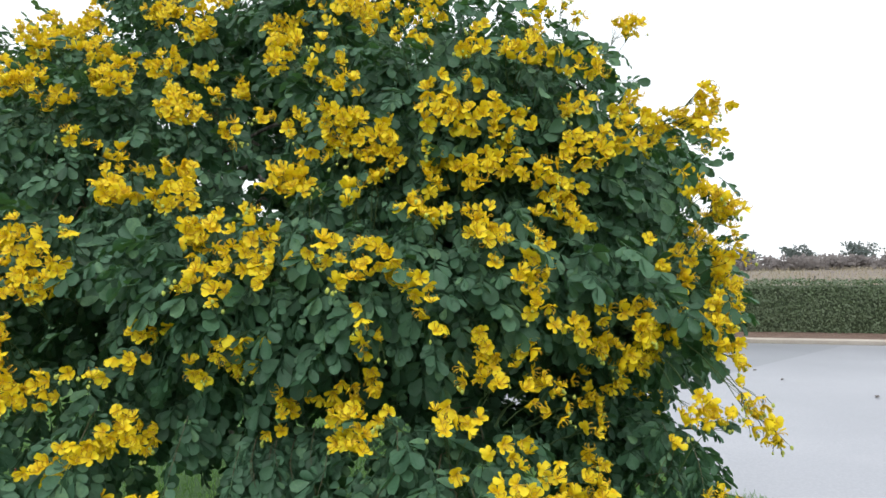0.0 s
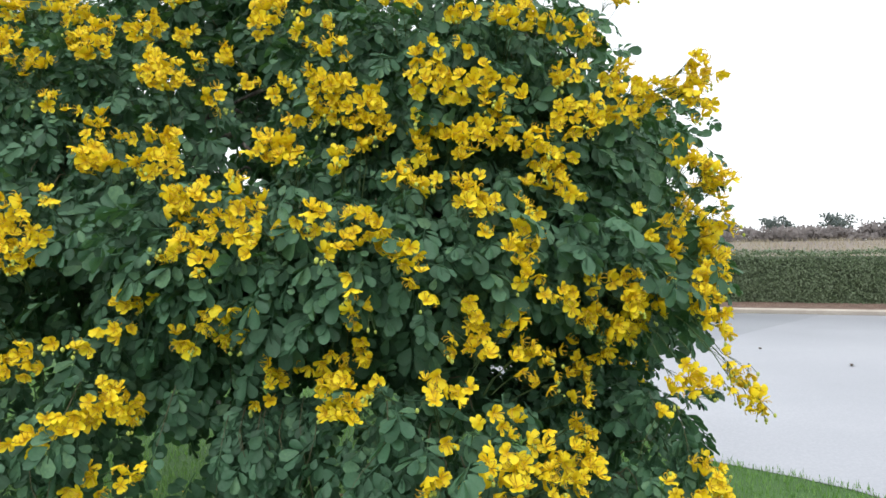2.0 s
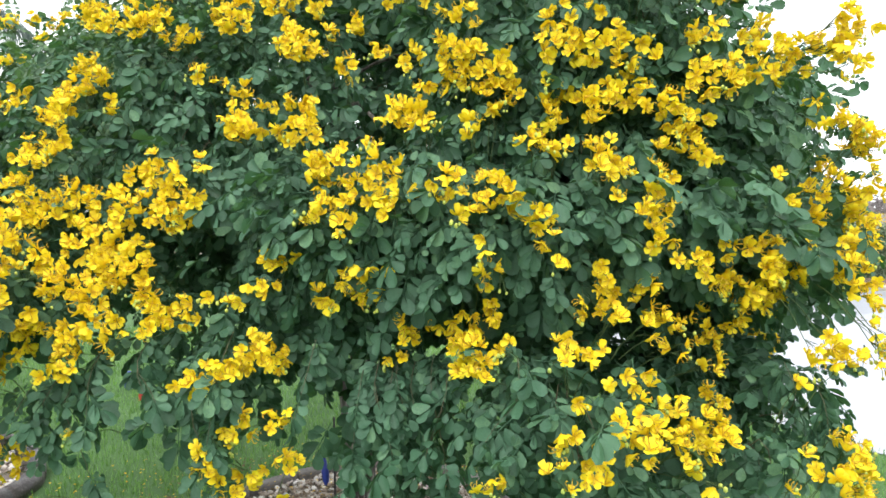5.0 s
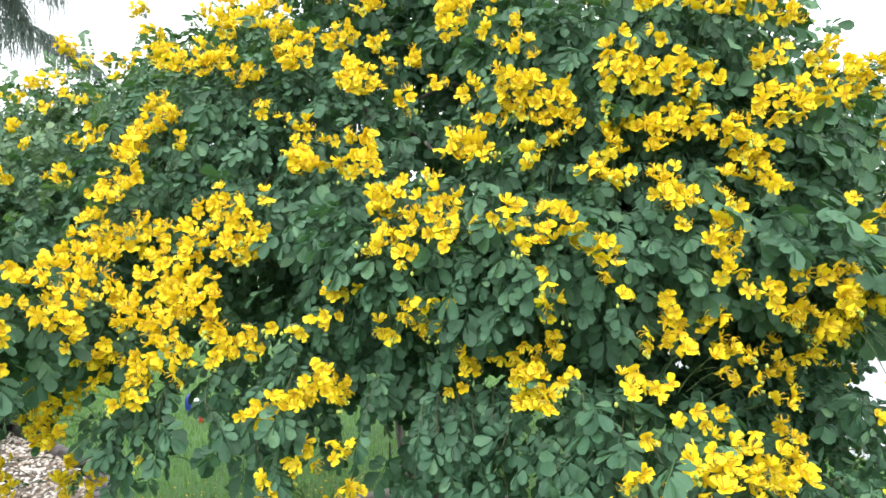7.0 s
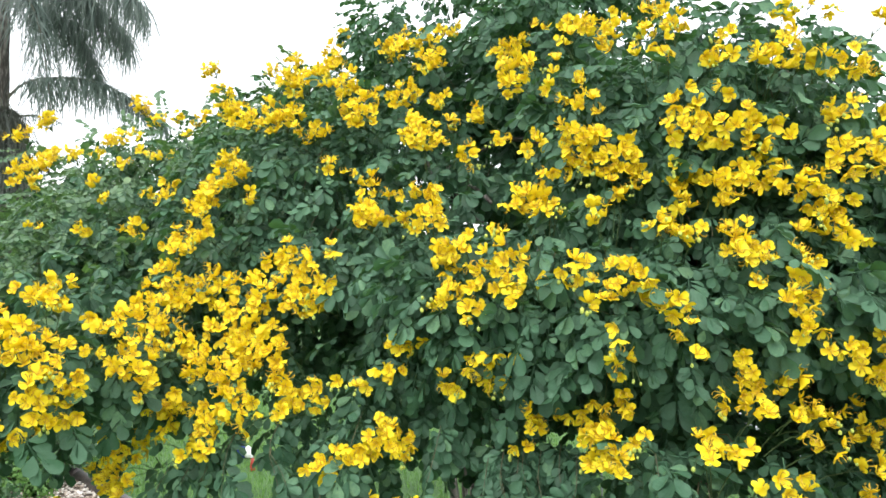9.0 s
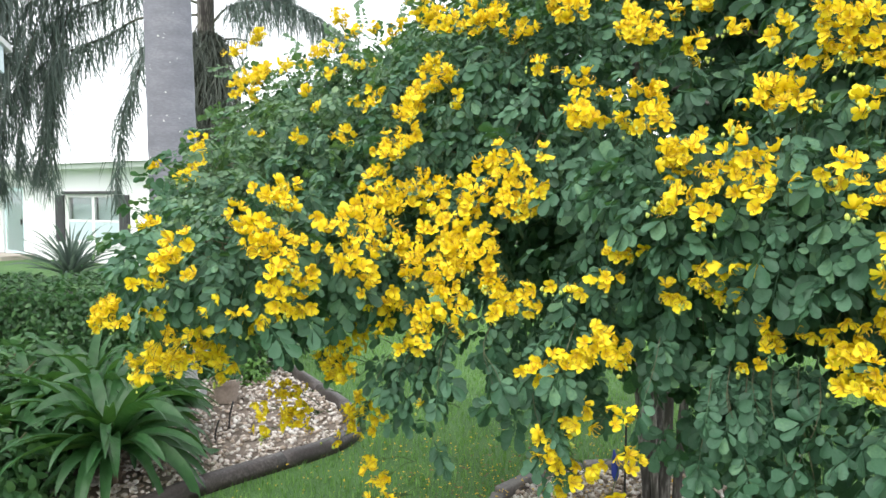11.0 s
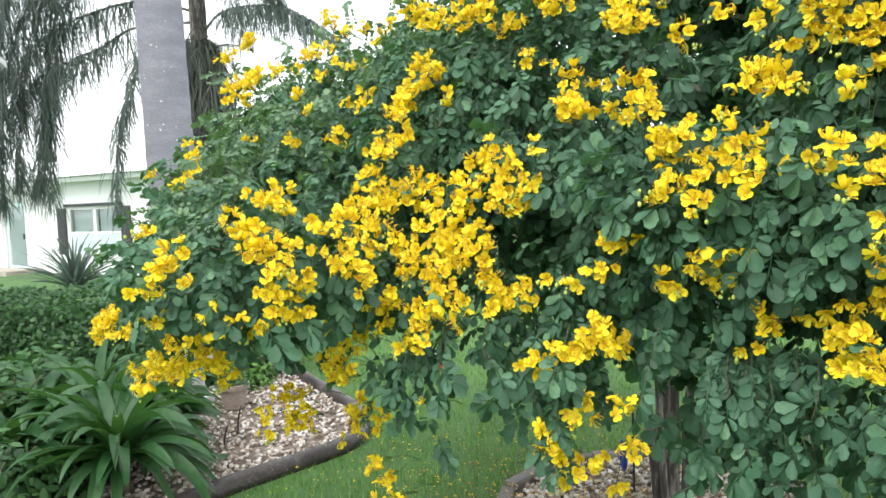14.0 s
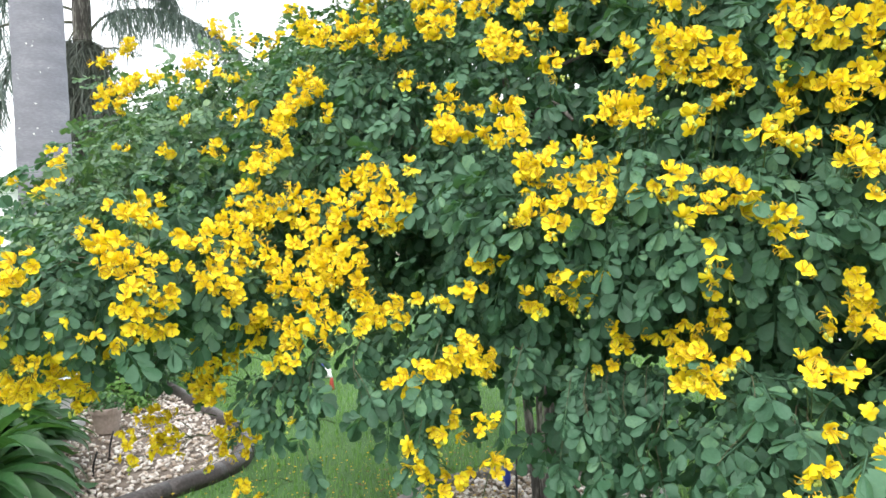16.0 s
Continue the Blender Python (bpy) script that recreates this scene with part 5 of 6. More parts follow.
spray((-0.67, 1.49, 1.38, 2.3, 2.3))
spray((-0.66, 1.62, 1.71, 8, 5.7), (-0.63, 1.63, 1.72, 4.6, 3.4), (-0.67, 1.63, 1.74, 5.7, 5.7), (-0.65, 1.66, 1.78, 8, 3.4), (-0.57, 1.63, 1.71, 5.7, 3.4))
spray((-0.70, 1.69, 1.82, 8, 3.4))
spray((-0.66, 1.92, 2.09, 8.3, 9.5))
spray((-0.70, 2.27, 2.36, 10, 7.5))
spray((-0.55, 1.47, 0.99, 3.5, 2.4), (-0.57, 1.45, 1.05, 3.5, 3.5), (-0.52, 1.44, 1.09, 3.4, 2.3), (-0.50, 1.44, 1.08, 4.6, 3.4))
spray((-0.57, 1.45, 1.27, 7.9, 5.7), (-0.57, 1.48, 1.30, 4.6, 3.4), (-0.54, 1.48, 1.27, 5.8, 5.8))
spray((-0.51, 1.50, 1.46, 4.5, 2.2), (-0.56, 1.53, 1.47, 3.5, 2.3))
spray((-0.53, 1.58, 1.69, 3.3, 3.3), (-0.49, 1.56, 1.71, 4.4, 5.4), (-0.50, 1.57, 1.72, 5.5, 4.4), (-0.55, 1.65, 1.77, 8, 3.4), (-0.52, 1.64, 1.77, 6.8, 3.4))
spray((-0.57, 1.76, 1.92, 11.6, 6.9), (-0.59, 1.80, 1.96, 7, 10.4))
spray((-0.51, 1.81, 1.96, 3.5, 3.5))
spray((-0.56, 1.89, 2.05, 5.9, 4.7))
spray((-0.62, 2.05, 2.21, 9.6, 9.6))
spray((-0.62, 2.29, 2.38, 7.5, 5))
spray((-0.44, 1.49, 1.39, 4.6, 5.7), (-0.44, 1.49, 1.42, 3.4, 2.3), (-0.39, 1.45, 1.44, 4.4, 4.4), (-0.35, 1.42, 1.45, 4.2, 3.2), (-0.37, 1.47, 1.41, 3.3, 3.3))
spray((-0.38, 1.41, 1.52, 4.1, 5.1), (-0.37, 1.42, 1.57, 4.1, 3.1), (-0.36, 1.43, 1.60, 6.1, 5.1), (-0.33, 1.41, 1.57, 7, 4), (-0.30, 1.38, 1.55, 3.9, 2.9))
spray((-0.45, 1.45, 1.54, 5.3, 5.3), (-0.43, 1.45, 1.56, 5.3, 4.2), (-0.45, 1.49, 1.61, 6.4, 4.3), (-0.45, 1.47, 1.64, 5.2, 4.2), (-0.41, 1.47, 1.62, 5.2, 5.2))
spray((-0.41, 1.49, 1.65, 4.2, 3.1))
spray((-0.46, 1.75, 1.87, 5.8, 5.8))
spray((-0.43, 1.81, 1.98, 5.8, 4.6))
spray((-0.37, 1.87, 2.11, 8.8, 7.7), (-0.31, 1.78, 2.08, 5.2, 5.2), (-0.25, 1.71, 2.05, 2.9, 2.9))
spray((-0.41, 2.06, 2.22, 9.4, 8.3))
spray((-0.32, 1.52, 1.26, 3.5, 2.3), (-0.29, 1.48, 1.32, 3.4, 5.6), (-0.24, 1.47, 1.33, 4.4, 2.2))
spray((-0.35, 1.46, 1.40, 5.5, 4.4), (-0.30, 1.41, 1.44, 2.1, 2.1))
spray((-0.27, 1.38, 1.56, 2.9, 2.9), (-0.29, 1.42, 1.61, 4, 3), (-0.32, 1.43, 1.62, 5, 5))
spray((-0.35, 1.49, 1.66, 3.1, 2.1))
spray((-0.30, 1.54, 1.71, 4.2, 3.2), (-0.27, 1.53, 1.72, 6.2, 5.1), (-0.25, 1.53, 1.70, 5.2, 5.2), (-0.31, 1.54, 1.74, 7.3, 4.2), (-0.26, 1.56, 1.77, 5.2, 3.1))
spray((-0.29, 1.64, 1.87, 6.3, 5.3))
spray((-0.36, 1.71, 1.90, 5.5, 3.3))
spray((-0.35, 1.76, 2.02, 4.3, 4.3), (-0.32, 1.72, 2.02, 4.1, 3.1), (-0.26, 1.66, 1.99, 2.9, 2.9))
spray((-0.37, 2.19, 2.29, 7.3, 4.9))
spray((-0.32, 2.12, 2.31, 5.5, 2.2))
spray((-0.15, 1.37, 1.26, 6, 3), (-0.16, 1.40, 1.27, 6.2, 4.1), (-0.13, 1.35, 1.27, 4.9, 4.9), (-0.14, 1.39, 1.30, 6.1, 5.1), (-0.17, 1.42, 1.30, 5.3, 4.2))
spray((-0.16, 1.45, 1.33, 4.2, 3.2), (-0.19, 1.46, 1.34, 4.3, 3.2), (-0.17, 1.44, 1.38, 3.1, 3.1), (-0.12, 1.43, 1.36, 4.1, 4.1), (-0.12, 1.43, 1.38, 4.1, 5.2))
spray((-0.17, 1.36, 1.54, 4.8, 2.9), (-0.14, 1.36, 1.56, 4.9, 3.9), (-0.13, 1.38, 1.60, 4, 3), (-0.10, 1.37, 1.58, 5.1, 4.1), (-0.09, 1.36, 1.56, 4.1, 4.1))
spray((-0.21, 1.37, 1.58, 3.8, 2.8), (-0.19, 1.37, 1.59, 5.8, 3.8))
spray((-0.16, 1.46, 1.68, 3.2, 3.2), (-0.16, 1.50, 1.70, 4.3, 3.2), (-0.12, 1.54, 1.73, 3.4, 4.5), (-0.13, 1.54, 1.77, 4.4, 3.3))
spray((-0.19, 1.53, 1.78, 3.1, 2))
spray((-0.20, 1.59, 1.84, 7.3, 7.3), (-0.17, 1.57, 1.86, 8.4, 5.3))
spray((-0.22, 1.59, 1.88, 4, 4))
spray((-0.17, 1.58, 1.93, 5, 5))
spray((-0.21, 1.61, 1.94, 4.8, 3.8))
spray((-0.19, 1.61, 1.98, 3.7, 2.8))
spray((-0.22, 1.78, 2.12, 3.8, 3.8))
spray((-0.21, 1.98, 2.24, 9.3, 7.2))
spray((-0.13, 1.24, 1.11, 3.6, 1.8), (-0.11, 1.24, 1.13, 2.7, 2.7))
spray((-0.10, 1.36, 1.32, 4.9, 3.9))
spray((-0.13, 1.38, 1.44, 4, 4))
spray((-0.13, 1.35, 1.50, 3, 3.9))
spray((-0.07, 1.35, 1.54, 3.1, 3.1), (-0.05, 1.35, 1.54, 5.2, 4.1), (-0.04, 1.35, 1.52, 5.2, 4.2), (-0.03, 1.36, 1.49, 4.2, 3.2), (-0.01, 1.35, 1.46, 3.1, 3.1))
spray((-0.08, 1.55, 1.77, 4.6, 3.5), (-0.09, 1.55, 1.80, 4.5, 4.5), (-0.10, 1.54, 1.83, 5.5, 5.5))
spray((-0.15, 1.56, 1.81, 7.6, 5.5))
spray((-0.07, 1.62, 2.04, 5.9, 3.9))
spray((-0.13, 1.70, 2.10, 6.1, 7.8))
spray((-0.11, 1.96, 2.25, 4.5, 2.7))
spray((-0.00, 1.18, 1.14, 2.4, 2.4), (0.03, 1.19, 1.15, 3.2, 3.2), (0.02, 1.20, 1.17, 3.3, 4.1), (0.05, 1.22, 1.19, 4.1, 3.3), (-0.03, 1.20, 1.16, 3.4, 2.5))
spray((-0.01, 1.23, 1.20, 3.4, 3.4))
spray((0.02, 1.26, 1.25, 2.6, 1.7))
spray((-0.00, 1.31, 1.31, 3.8, 3.8), (-0.01, 1.32, 1.33, 3.9, 2.9), (0.04, 1.31, 1.31, 3.9, 3.9))
spray((0.04, 1.39, 1.39, 4.3, 3.2), (0.07, 1.42, 1.41, 4.5, 4.5), (0.09, 1.44, 1.40, 3.4, 4.6), (0.06, 1.40, 1.44, 3.3, 4.5), (0.06, 1.39, 1.46, 2.2, 4.5))
spray((0.06, 1.41, 1.61, 4.5, 4.5), (0.05, 1.42, 1.63, 4.5, 4.5), (0.10, 1.42, 1.62, 4.6, 5.8), (0.08, 1.47, 1.67, 3.6, 2.4), (0.07, 1.51, 1.71, 4.9, 3.7))
spray((-0.01, 1.43, 1.65, 5.6, 4.5), (-0.01, 1.51, 1.71, 4.8, 3.6), (-0.02, 1.54, 1.73, 4.8, 4.8), (-0.00, 1.55, 1.76, 7.3, 6.1), (0.04, 1.53, 1.74, 4.9, 2.4))
spray((-0.05, 1.46, 1.67, 5.6, 4.5))
spray((0.07, 1.52, 1.77, 7.3, 4.8), (0.10, 1.52, 1.77, 3.6, 2.4), (0.14, 1.52, 1.76, 6.1, 4.9), (0.14, 1.55, 1.80, 4.9, 4.9), (0.19, 1.51, 1.74, 6.1, 4.9))
spray((-0.01, 1.54, 1.79, 2.4, 2.4), (0.04, 1.52, 1.83, 5.8, 3.5), (0.05, 1.52, 1.86, 8, 5.7), (0.00, 1.53, 1.86, 8, 5.7))
spray((0.01, 1.53, 1.89, 6.6, 4.4), (-0.01, 1.53, 1.92, 4.3, 3.2), (0.07, 1.53, 1.92, 3.4, 2.2))
spray((0.06, 1.57, 1.99, 3.2, 3.2), (0.08, 1.58, 2.01, 7.5, 3.2))
spray((-0.02, 1.60, 2.03, 5.1, 3.1))
spray((0.00, 1.65, 2.09, 6.1, 6.1))
spray((-0.05, 1.68, 2.10, 4.8, 3.9))
spray((-0.03, 1.78, 2.17, 7.2, 4.5))
spray((0.10, 1.24, 1.18, 5.6, 4.8), (0.11, 1.26, 1.20, 5, 5), (0.16, 1.30, 1.18, 5.1, 4.3), (0.19, 1.34, 1.18, 5.4, 4.5), (0.17, 1.30, 1.16, 4.2, 3.3))
spray((0.08, 1.25, 1.22, 4.2, 3.4), (0.07, 1.26, 1.23, 3.5, 3.5))
spray((0.11, 1.30, 1.26, 3.8, 4.7), (0.07, 1.29, 1.27, 3.7, 2.8), (0.16, 1.34, 1.23, 2.9, 3.8), (0.17, 1.34, 1.21, 2.8, 1.9))
spray((0.13, 1.40, 1.34, 3.3, 4.4), (0.16, 1.46, 1.35, 4.7, 4.7), (0.20, 1.49, 1.33, 3.5, 3.5), (0.26, 1.57, 1.34, 3.8, 2.5), (0.29, 1.62, 1.29, 6.4, 6.4))
spray((0.08, 1.38, 1.36, 4.3, 4.3), (0.13, 1.45, 1.39, 4.6, 4.6), (0.15, 1.44, 1.42, 3.5, 3.5))
spray((0.16, 1.41, 1.49, 4.6, 2.3), (0.15, 1.40, 1.52, 4.5, 3.4), (0.16, 1.41, 1.55, 5.7, 4.6), (0.13, 1.39, 1.55, 3.4, 3.4), (0.15, 1.42, 1.58, 3.5, 2.3))
spray((0.10, 1.40, 1.57, 2.3, 2.3))
spray((0.16, 1.45, 1.62, 4.8, 2.4), (0.18, 1.44, 1.60, 4.7, 2.4), (0.19, 1.51, 1.66, 3.7, 3.7), (0.24, 1.54, 1.66, 5.1, 5.1), (0.26, 1.52, 1.64, 4.9, 4.9))
spray((0.11, 1.53, 1.83, 4.7, 4.7), (0.16, 1.54, 1.86, 4.8, 2.4), (0.19, 1.54, 1.83, 2.4, 2.4), (0.10, 1.53, 1.87, 4.6, 4.6))
spray((0.15, 1.59, 2.00, 4.4, 5.5), (0.19, 1.61, 2.01, 6.6, 4.4), (0.22, 1.59, 1.99, 4.5, 4.5), (0.25, 1.60, 1.97, 4.6, 5.7), (0.17, 1.58, 1.98, 6.8, 3.4))
spray((0.09, 1.63, 2.06, 4.3, 3.2))
spray((0.20, 1.32, 1.12, 2.5, 5.8), (0.22, 1.37, 1.14, 5.2, 4.3), (0.26, 1.39, 1.16, 4.4, 4.4))
spray((0.27, 1.48, 1.19, 3.2, 3.2), (0.26, 1.49, 1.20, 4.4, 4.4))
spray((0.27, 1.53, 1.25, 3.5, 3.5))
spray((0.20, 1.45, 1.30, 4.4, 3.3))
spray((0.31, 1.53, 1.42, 4.9, 4.9), (0.27, 1.49, 1.43, 6.1, 3.7), (0.23, 1.45, 1.47, 4.8, 3.6), (0.19, 1.43, 1.47, 3.5, 2.3), (0.35, 1.55, 1.39, 6.1, 7.4))
spray((0.30, 1.49, 1.48, 3.6, 3.6), (0.35, 1.53, 1.49, 4.9, 4.9), (0.37, 1.50, 1.44, 7.1, 6), (0.39, 1.53, 1.47, 6, 6))
spray((0.22, 1.53, 1.71, 5, 5), (0.26, 1.54, 1.72, 3.8, 3.8), (0.21, 1.52, 1.76, 4.9, 3.6), (0.26, 1.54, 1.78, 6, 6), (0.26, 1.57, 1.82, 3.7, 5))
spray((0.31, 1.54, 1.79, 3.6, 6), (0.29, 1.60, 1.83, 3.7, 2.5), (0.33, 1.58, 1.83, 4.8, 2.4), (0.38, 1.60, 1.82, 6.1, 4.8), (0.44, 1.66, 1.80, 2.5, 2.5))
spray((0.27, 1.58, 1.88, 6, 4.8))
spray((0.28, 1.60, 1.95, 2.3, 2.3), (0.34, 1.63, 1.91, 2.4, 2.4), (0.39, 1.66, 1.90, 6.1, 4.9))
spray((0.22, 1.67, 2.07, 3.3, 2.2), (0.20, 1.70, 2.10, 4.4, 2.2))
spray((0.28, 1.94, 2.22, 3.4, 5.7))
spray((0.25, 1.43, 1.17, 6.8, 4.8))
spray((0.53, 2.08, 1.20, 8.3, 6.7), (0.57, 2.16, 1.24, 12.2, 8.7), (0.74, 2.48, 1.23, 8, 10), (0.42, 1.62, 1.39, 7.6, 7.6))
spray((0.35, 1.63, 1.34, 5.2, 5.2))
spray((0.44, 1.59, 1.56, 5, 3.8), (0.41, 1.57, 1.61, 2.5, 3.7), (0.49, 1.63, 1.58, 6.3, 5), (0.50, 1.63, 1.53, 4.9, 3.7), (0.49, 1.62, 1.46, 4.9, 3.7))
spray((0.39, 1.63, 1.86, 7.2, 4.8), (0.45, 1.67, 1.83, 5, 3.7), (0.45, 1.66, 1.87, 6, 6), (0.42, 1.70, 1.93, 4.9, 2.4), (0.52, 1.75, 1.84, 3.8, 2.5))
spray((0.34, 1.66, 1.98, 5.8, 4.7), (0.30, 1.65, 1.99, 2.3, 2.3))
spray((0.36, 1.73, 2.05, 2.3, 2.3))
spray((0.36, 1.90, 2.17, 5.8, 3.5))
spray((0.34, 1.95, 2.24, 5.3, 2.1))
spray((0.66, 2.29, 1.16, 10.7, 7.1))
spray((0.44, 1.59, 1.43, 4.9, 6.1))
spray((0.56, 1.73, 1.45, 6.4, 3.9))
spray((0.65, 1.93, 1.65, 5.8, 4.3), (0.67, 1.91, 1.61, 8.4, 4.2))
spray((0.64, 1.96, 1.78, 7.1, 7.1), (0.59, 1.86, 1.79, 5.4, 4), (0.51, 1.55, 1.70, 5.3, 5.3))
spray((0.56, 1.81, 1.91, 8.6, 4.9))
spray((0.51, 1.93, 2.17, 4.5, 6.8))
spray((0.47, 1.92, 2.16, 4.3, 5.4))
spray((0.43, 1.48, 1.24, 3.8, 3.8))
spray((0.46, 1.49, 1.29, 4.7, 3.7), (0.48, 1.49, 1.31, 4.6, 3.7))
spray((0.52, 1.53, 1.44, 6.1, 5.1), (0.54, 1.56, 1.47, 6.2, 5.2))
spray((0.60, 1.68, 1.53, 6.9, 5.7), (0.61, 1.70, 1.57, 8.2, 5.9))
spray((0.54, 1.56, 1.66, 5.1, 5.1))
spray((0.34, 1.28, 1.11, 1.3, 1.3))
spray((0.39, 1.36, 1.13, 2.6, 2))
spray((0.50, 1.48, 1.27, 5, 4.2))
spray((0.53, 1.48, 1.28, 2.7, 2.7))
spray((0.60, 1.48, 1.26, 5, 5))
spray((0.57, 1.48, 1.29, 6.6, 3.8))
spray((0.54, 1.48, 1.33, 3.4, 4.3))
spray((0.57, 1.48, 1.32, 4.5, 2.7))
spray((0.53, 1.50, 1.39, 5.3, 2.7), (0.54, 1.51, 1.41, 4.5, 4.5))
spray((0.56, 1.55, 1.47, 4.7, 4.7))
spray((0.59, 1.61, 1.50, 6.2, 6.2))
spray((0.60, 1.63, 1.61, 3, 4))
spray((0.55, 1.54, 1.69, 3.8, 5.8))
spray((0.55, 1.60, 1.82, 5.4, 4.5), (0.55, 1.62, 1.86, 6.5, 5.6), (0.54, 1.64, 1.87, 5.5, 5.5))
spray((0.58, 1.62, 1.89, 3.9, 3.9), (0.56, 1.65, 1.92, 5.8, 5.8))
spray((0.63, 1.64, 1.58, 2.8, 2.8))
spray((0.57, 1.55, 1.66, 3.5, 5.2))
spray((0.45, 1.34, 1.09, 5.5, 4.3), (0.53, 1.47, 1.07, 4.8, 4.8))
spray((0.42, 1.35, 1.11, 4.1, 4.1))
spray((0.48, 1.41, 1.11, 4.4, 4.4))
spray((0.46, 1.43, 1.14, 3.1, 2.5), (0.50, 1.50, 1.13, 4, 4), (0.50, 1.44, 1.13, 3.2, 4.5))



def facing(nor):
    nor = nor + np.array([0, -0.25, 0.1])
    return nor / np.linalg.norm(nor, axis=-1, keepdims=True)


def uncovered(pos):
    """Leaves that do not hang before a flower cluster."""
    free = np.ones(len(pos), bool)
    b = np.array([x for blooms in SPRAYS for x in blooms])
    n = facing(outward(b[:, :3]))
    for (x, y, z, w, h), d in zip(b, n):
        near = np.flatnonzero(np.abs(pos - (x, y, z)).max(axis=1) < 0.24)
        q = pos[near] - (x, y, z)
        u = q @ d
        away = np.linalg.norm(q - u[:, None] * d, axis=1)
        free[near[(u > -0.02) & (u < 0.22) & (away < 0.0044 * max(w, h) + 0.026)]] = False
    return free


# twig ends over the crown's shell, thick on the near side
tips = []
for c, r in LOBES:
    area = 4 * math.pi * ((r[0] * r[1]) ** 1.6 / 3 + (r[0] * r[2]) ** 1.6 / 3 + (r[1] * r[2]) ** 1.6 / 3) ** (1 / 1.6)
    count = int(120 * area)
    k = np.arange(count) + 0.5
    z, a = 1 - 2 * k / count, k * 2.399963
    s = np.sqrt(1 - z * z)
    d = np.c_[s * np.cos(a), s * np.sin(a), z] + rng.normal(0, 0.022, (count, 3))
    d /= np.linalg.norm(d, axis=1)[:, None]
    p = c + r * d
    g = d / r
    g /= np.linalg.norm(g, axis=1)[:, None]
    tips.append(p + g * (lump(p) - 0.04 - 0.07 * np.maximum(0, -g[:, 1]) - 0.03 * ((p[:, 0] - 0.5) / 0.4).clip(0, 1) - 0.045 * ((-1.85 - p[:, 0]) / 0.3).clip(0, 1) * ((p[:, 2] - 1.35) / 0.15).clip(0, 1))[:, None])
tips = np.concatenate(tips)
inside = np.min([depth_in(tips, lobe) for lobe in LOBES], axis=0)
keep = (inside > 0.93) & (tips[:, 2] > hem(tips)) & ((tips[:, 1] < 3.0) | (rng.random(len(tips)) < 0.3))
tips = tips[keep]
bare = (tips[:, 0] < -1.0) & (tips[:, 1] < 1.75) & (tips[:, 2] < 1.44)
tips = tips[~bare | (rng.random(len(tips)) < 0.35)]
inner = tips[tips[:, 1] < 2.9]
core = inner[::2] - outward(inner[::2]) * rng.uniform(0.4, 0.9, (len(inner[::2]), 1))
inner = np.concatenate([inner - outward(inner) * rng.uniform(0.06, 0.45, (len(inner), 1)), core])
inner = inner[inner[:, 2] > hem(inner)]
out = []
for blooms in SPRAYS:
    m = np.mean([x[:3] for x in blooms], axis=0)
    gap = float(np.min([depth_in(m, lobe) for lobe in LOBES])) - 1
    if gap > 0.02 and (m[0] < 0.45 or gap < 0.22):
        d = outward(m[None])[0]
        out += [m - d * ((0.1 if m[0] < 0.45 else 0.2) + 0.06 * k) + rng.normal(0, 0.02, 3) for k in range(min(3, 1 + int(gap * 12)))]
out = np.array(out)
tips = np.concatenate([tips, inner, out[out[:, 2] > hem(out) + 0.03]])
hollow = np.linalg.norm((tips - (-0.78, 1.68, 1.43)) / (0.11, 0.36, 0.10), axis=1)
tips = tips[hollow > 1]


def clothe(tips, per):
    """Leaves round twig ends: their places, turns and sizes."""
    n = len(tips) * per
    at = np.repeat(tips, per, 0)
    nor = outward(at)
    off = rng.normal(0, 1, (n, 3)).clip(-1.5, 1.5) * (0.058, 0.058, 0.05)
    pos = at + off + np.array([0, 0, -0.02])
    ahead = off * 6 + nor * 0.32 + np.array([0, 0, -0.8]) + rng.normal(0, 0.32, (n, 3))
    up = nor * 0.85 + np.array([0, 0, 0.7]) + rng.normal(0, 0.52, (n, 3))
    return pos, axes_of(ahead, up), rng.uniform(0.6, 1.28, n)


pos, rot, size = clothe(tips, 10)
free = uncovered(pos)
pos, rot, size = pos[free], rot[free], size[free]
size = np.where(pos[:, 1] > 3.2, size * np.where(pos[:, 2] > 1.75, 1.9, 1.5), size)
pick = rng.integers(0, len(KINDS), len(pos))
deep = (np.min([depth_in(pos, lobe) for lobe in LOBES], axis=0) < 0.9) | (pos[:, 1] > 3.0)
pick = np.where(deep, len(KINDS) + pick % len(DEEP), pick)
size = np.where(np.min([depth_in(pos, lobe) for lobe in LOBES], axis=0) < 0.8, size * 1.35, size)
young = rng.random(len(pos)) < 0.75 * ((-0.95 - pos[:, 0]) / 0.7).clip(0, 1) * ((pos[:, 2] - 1.4) / 0.2).clip(0, 1)
v, f = joined([scatter(tpl, pos[(pick == k) & ~young], rot[(pick == k) & ~young], size[(pick == k) & ~young]) for k, tpl in enumerate(KINDS + DEEP)])
tagged(place(new("foliage", mesh_np("foliage", v - BASE, f)), LEAF, tree, "dull green feather leaves with rounded leaflets"), kind="stuff")
pick = rng.integers(0, len(FINE), len(pos))
v, f = joined([scatter(tpl, pos[(pick == k) & young], rot[(pick == k) & young], size[(pick == k) & young] * 1.15) for k, tpl in enumerate(FINE)])
tagged(place(new("foliage", mesh_np("foliage", v - BASE, f)), LEAF_YOUNG, tree, "lighter green young feather leaves with small leaflets"), kind="stuff")

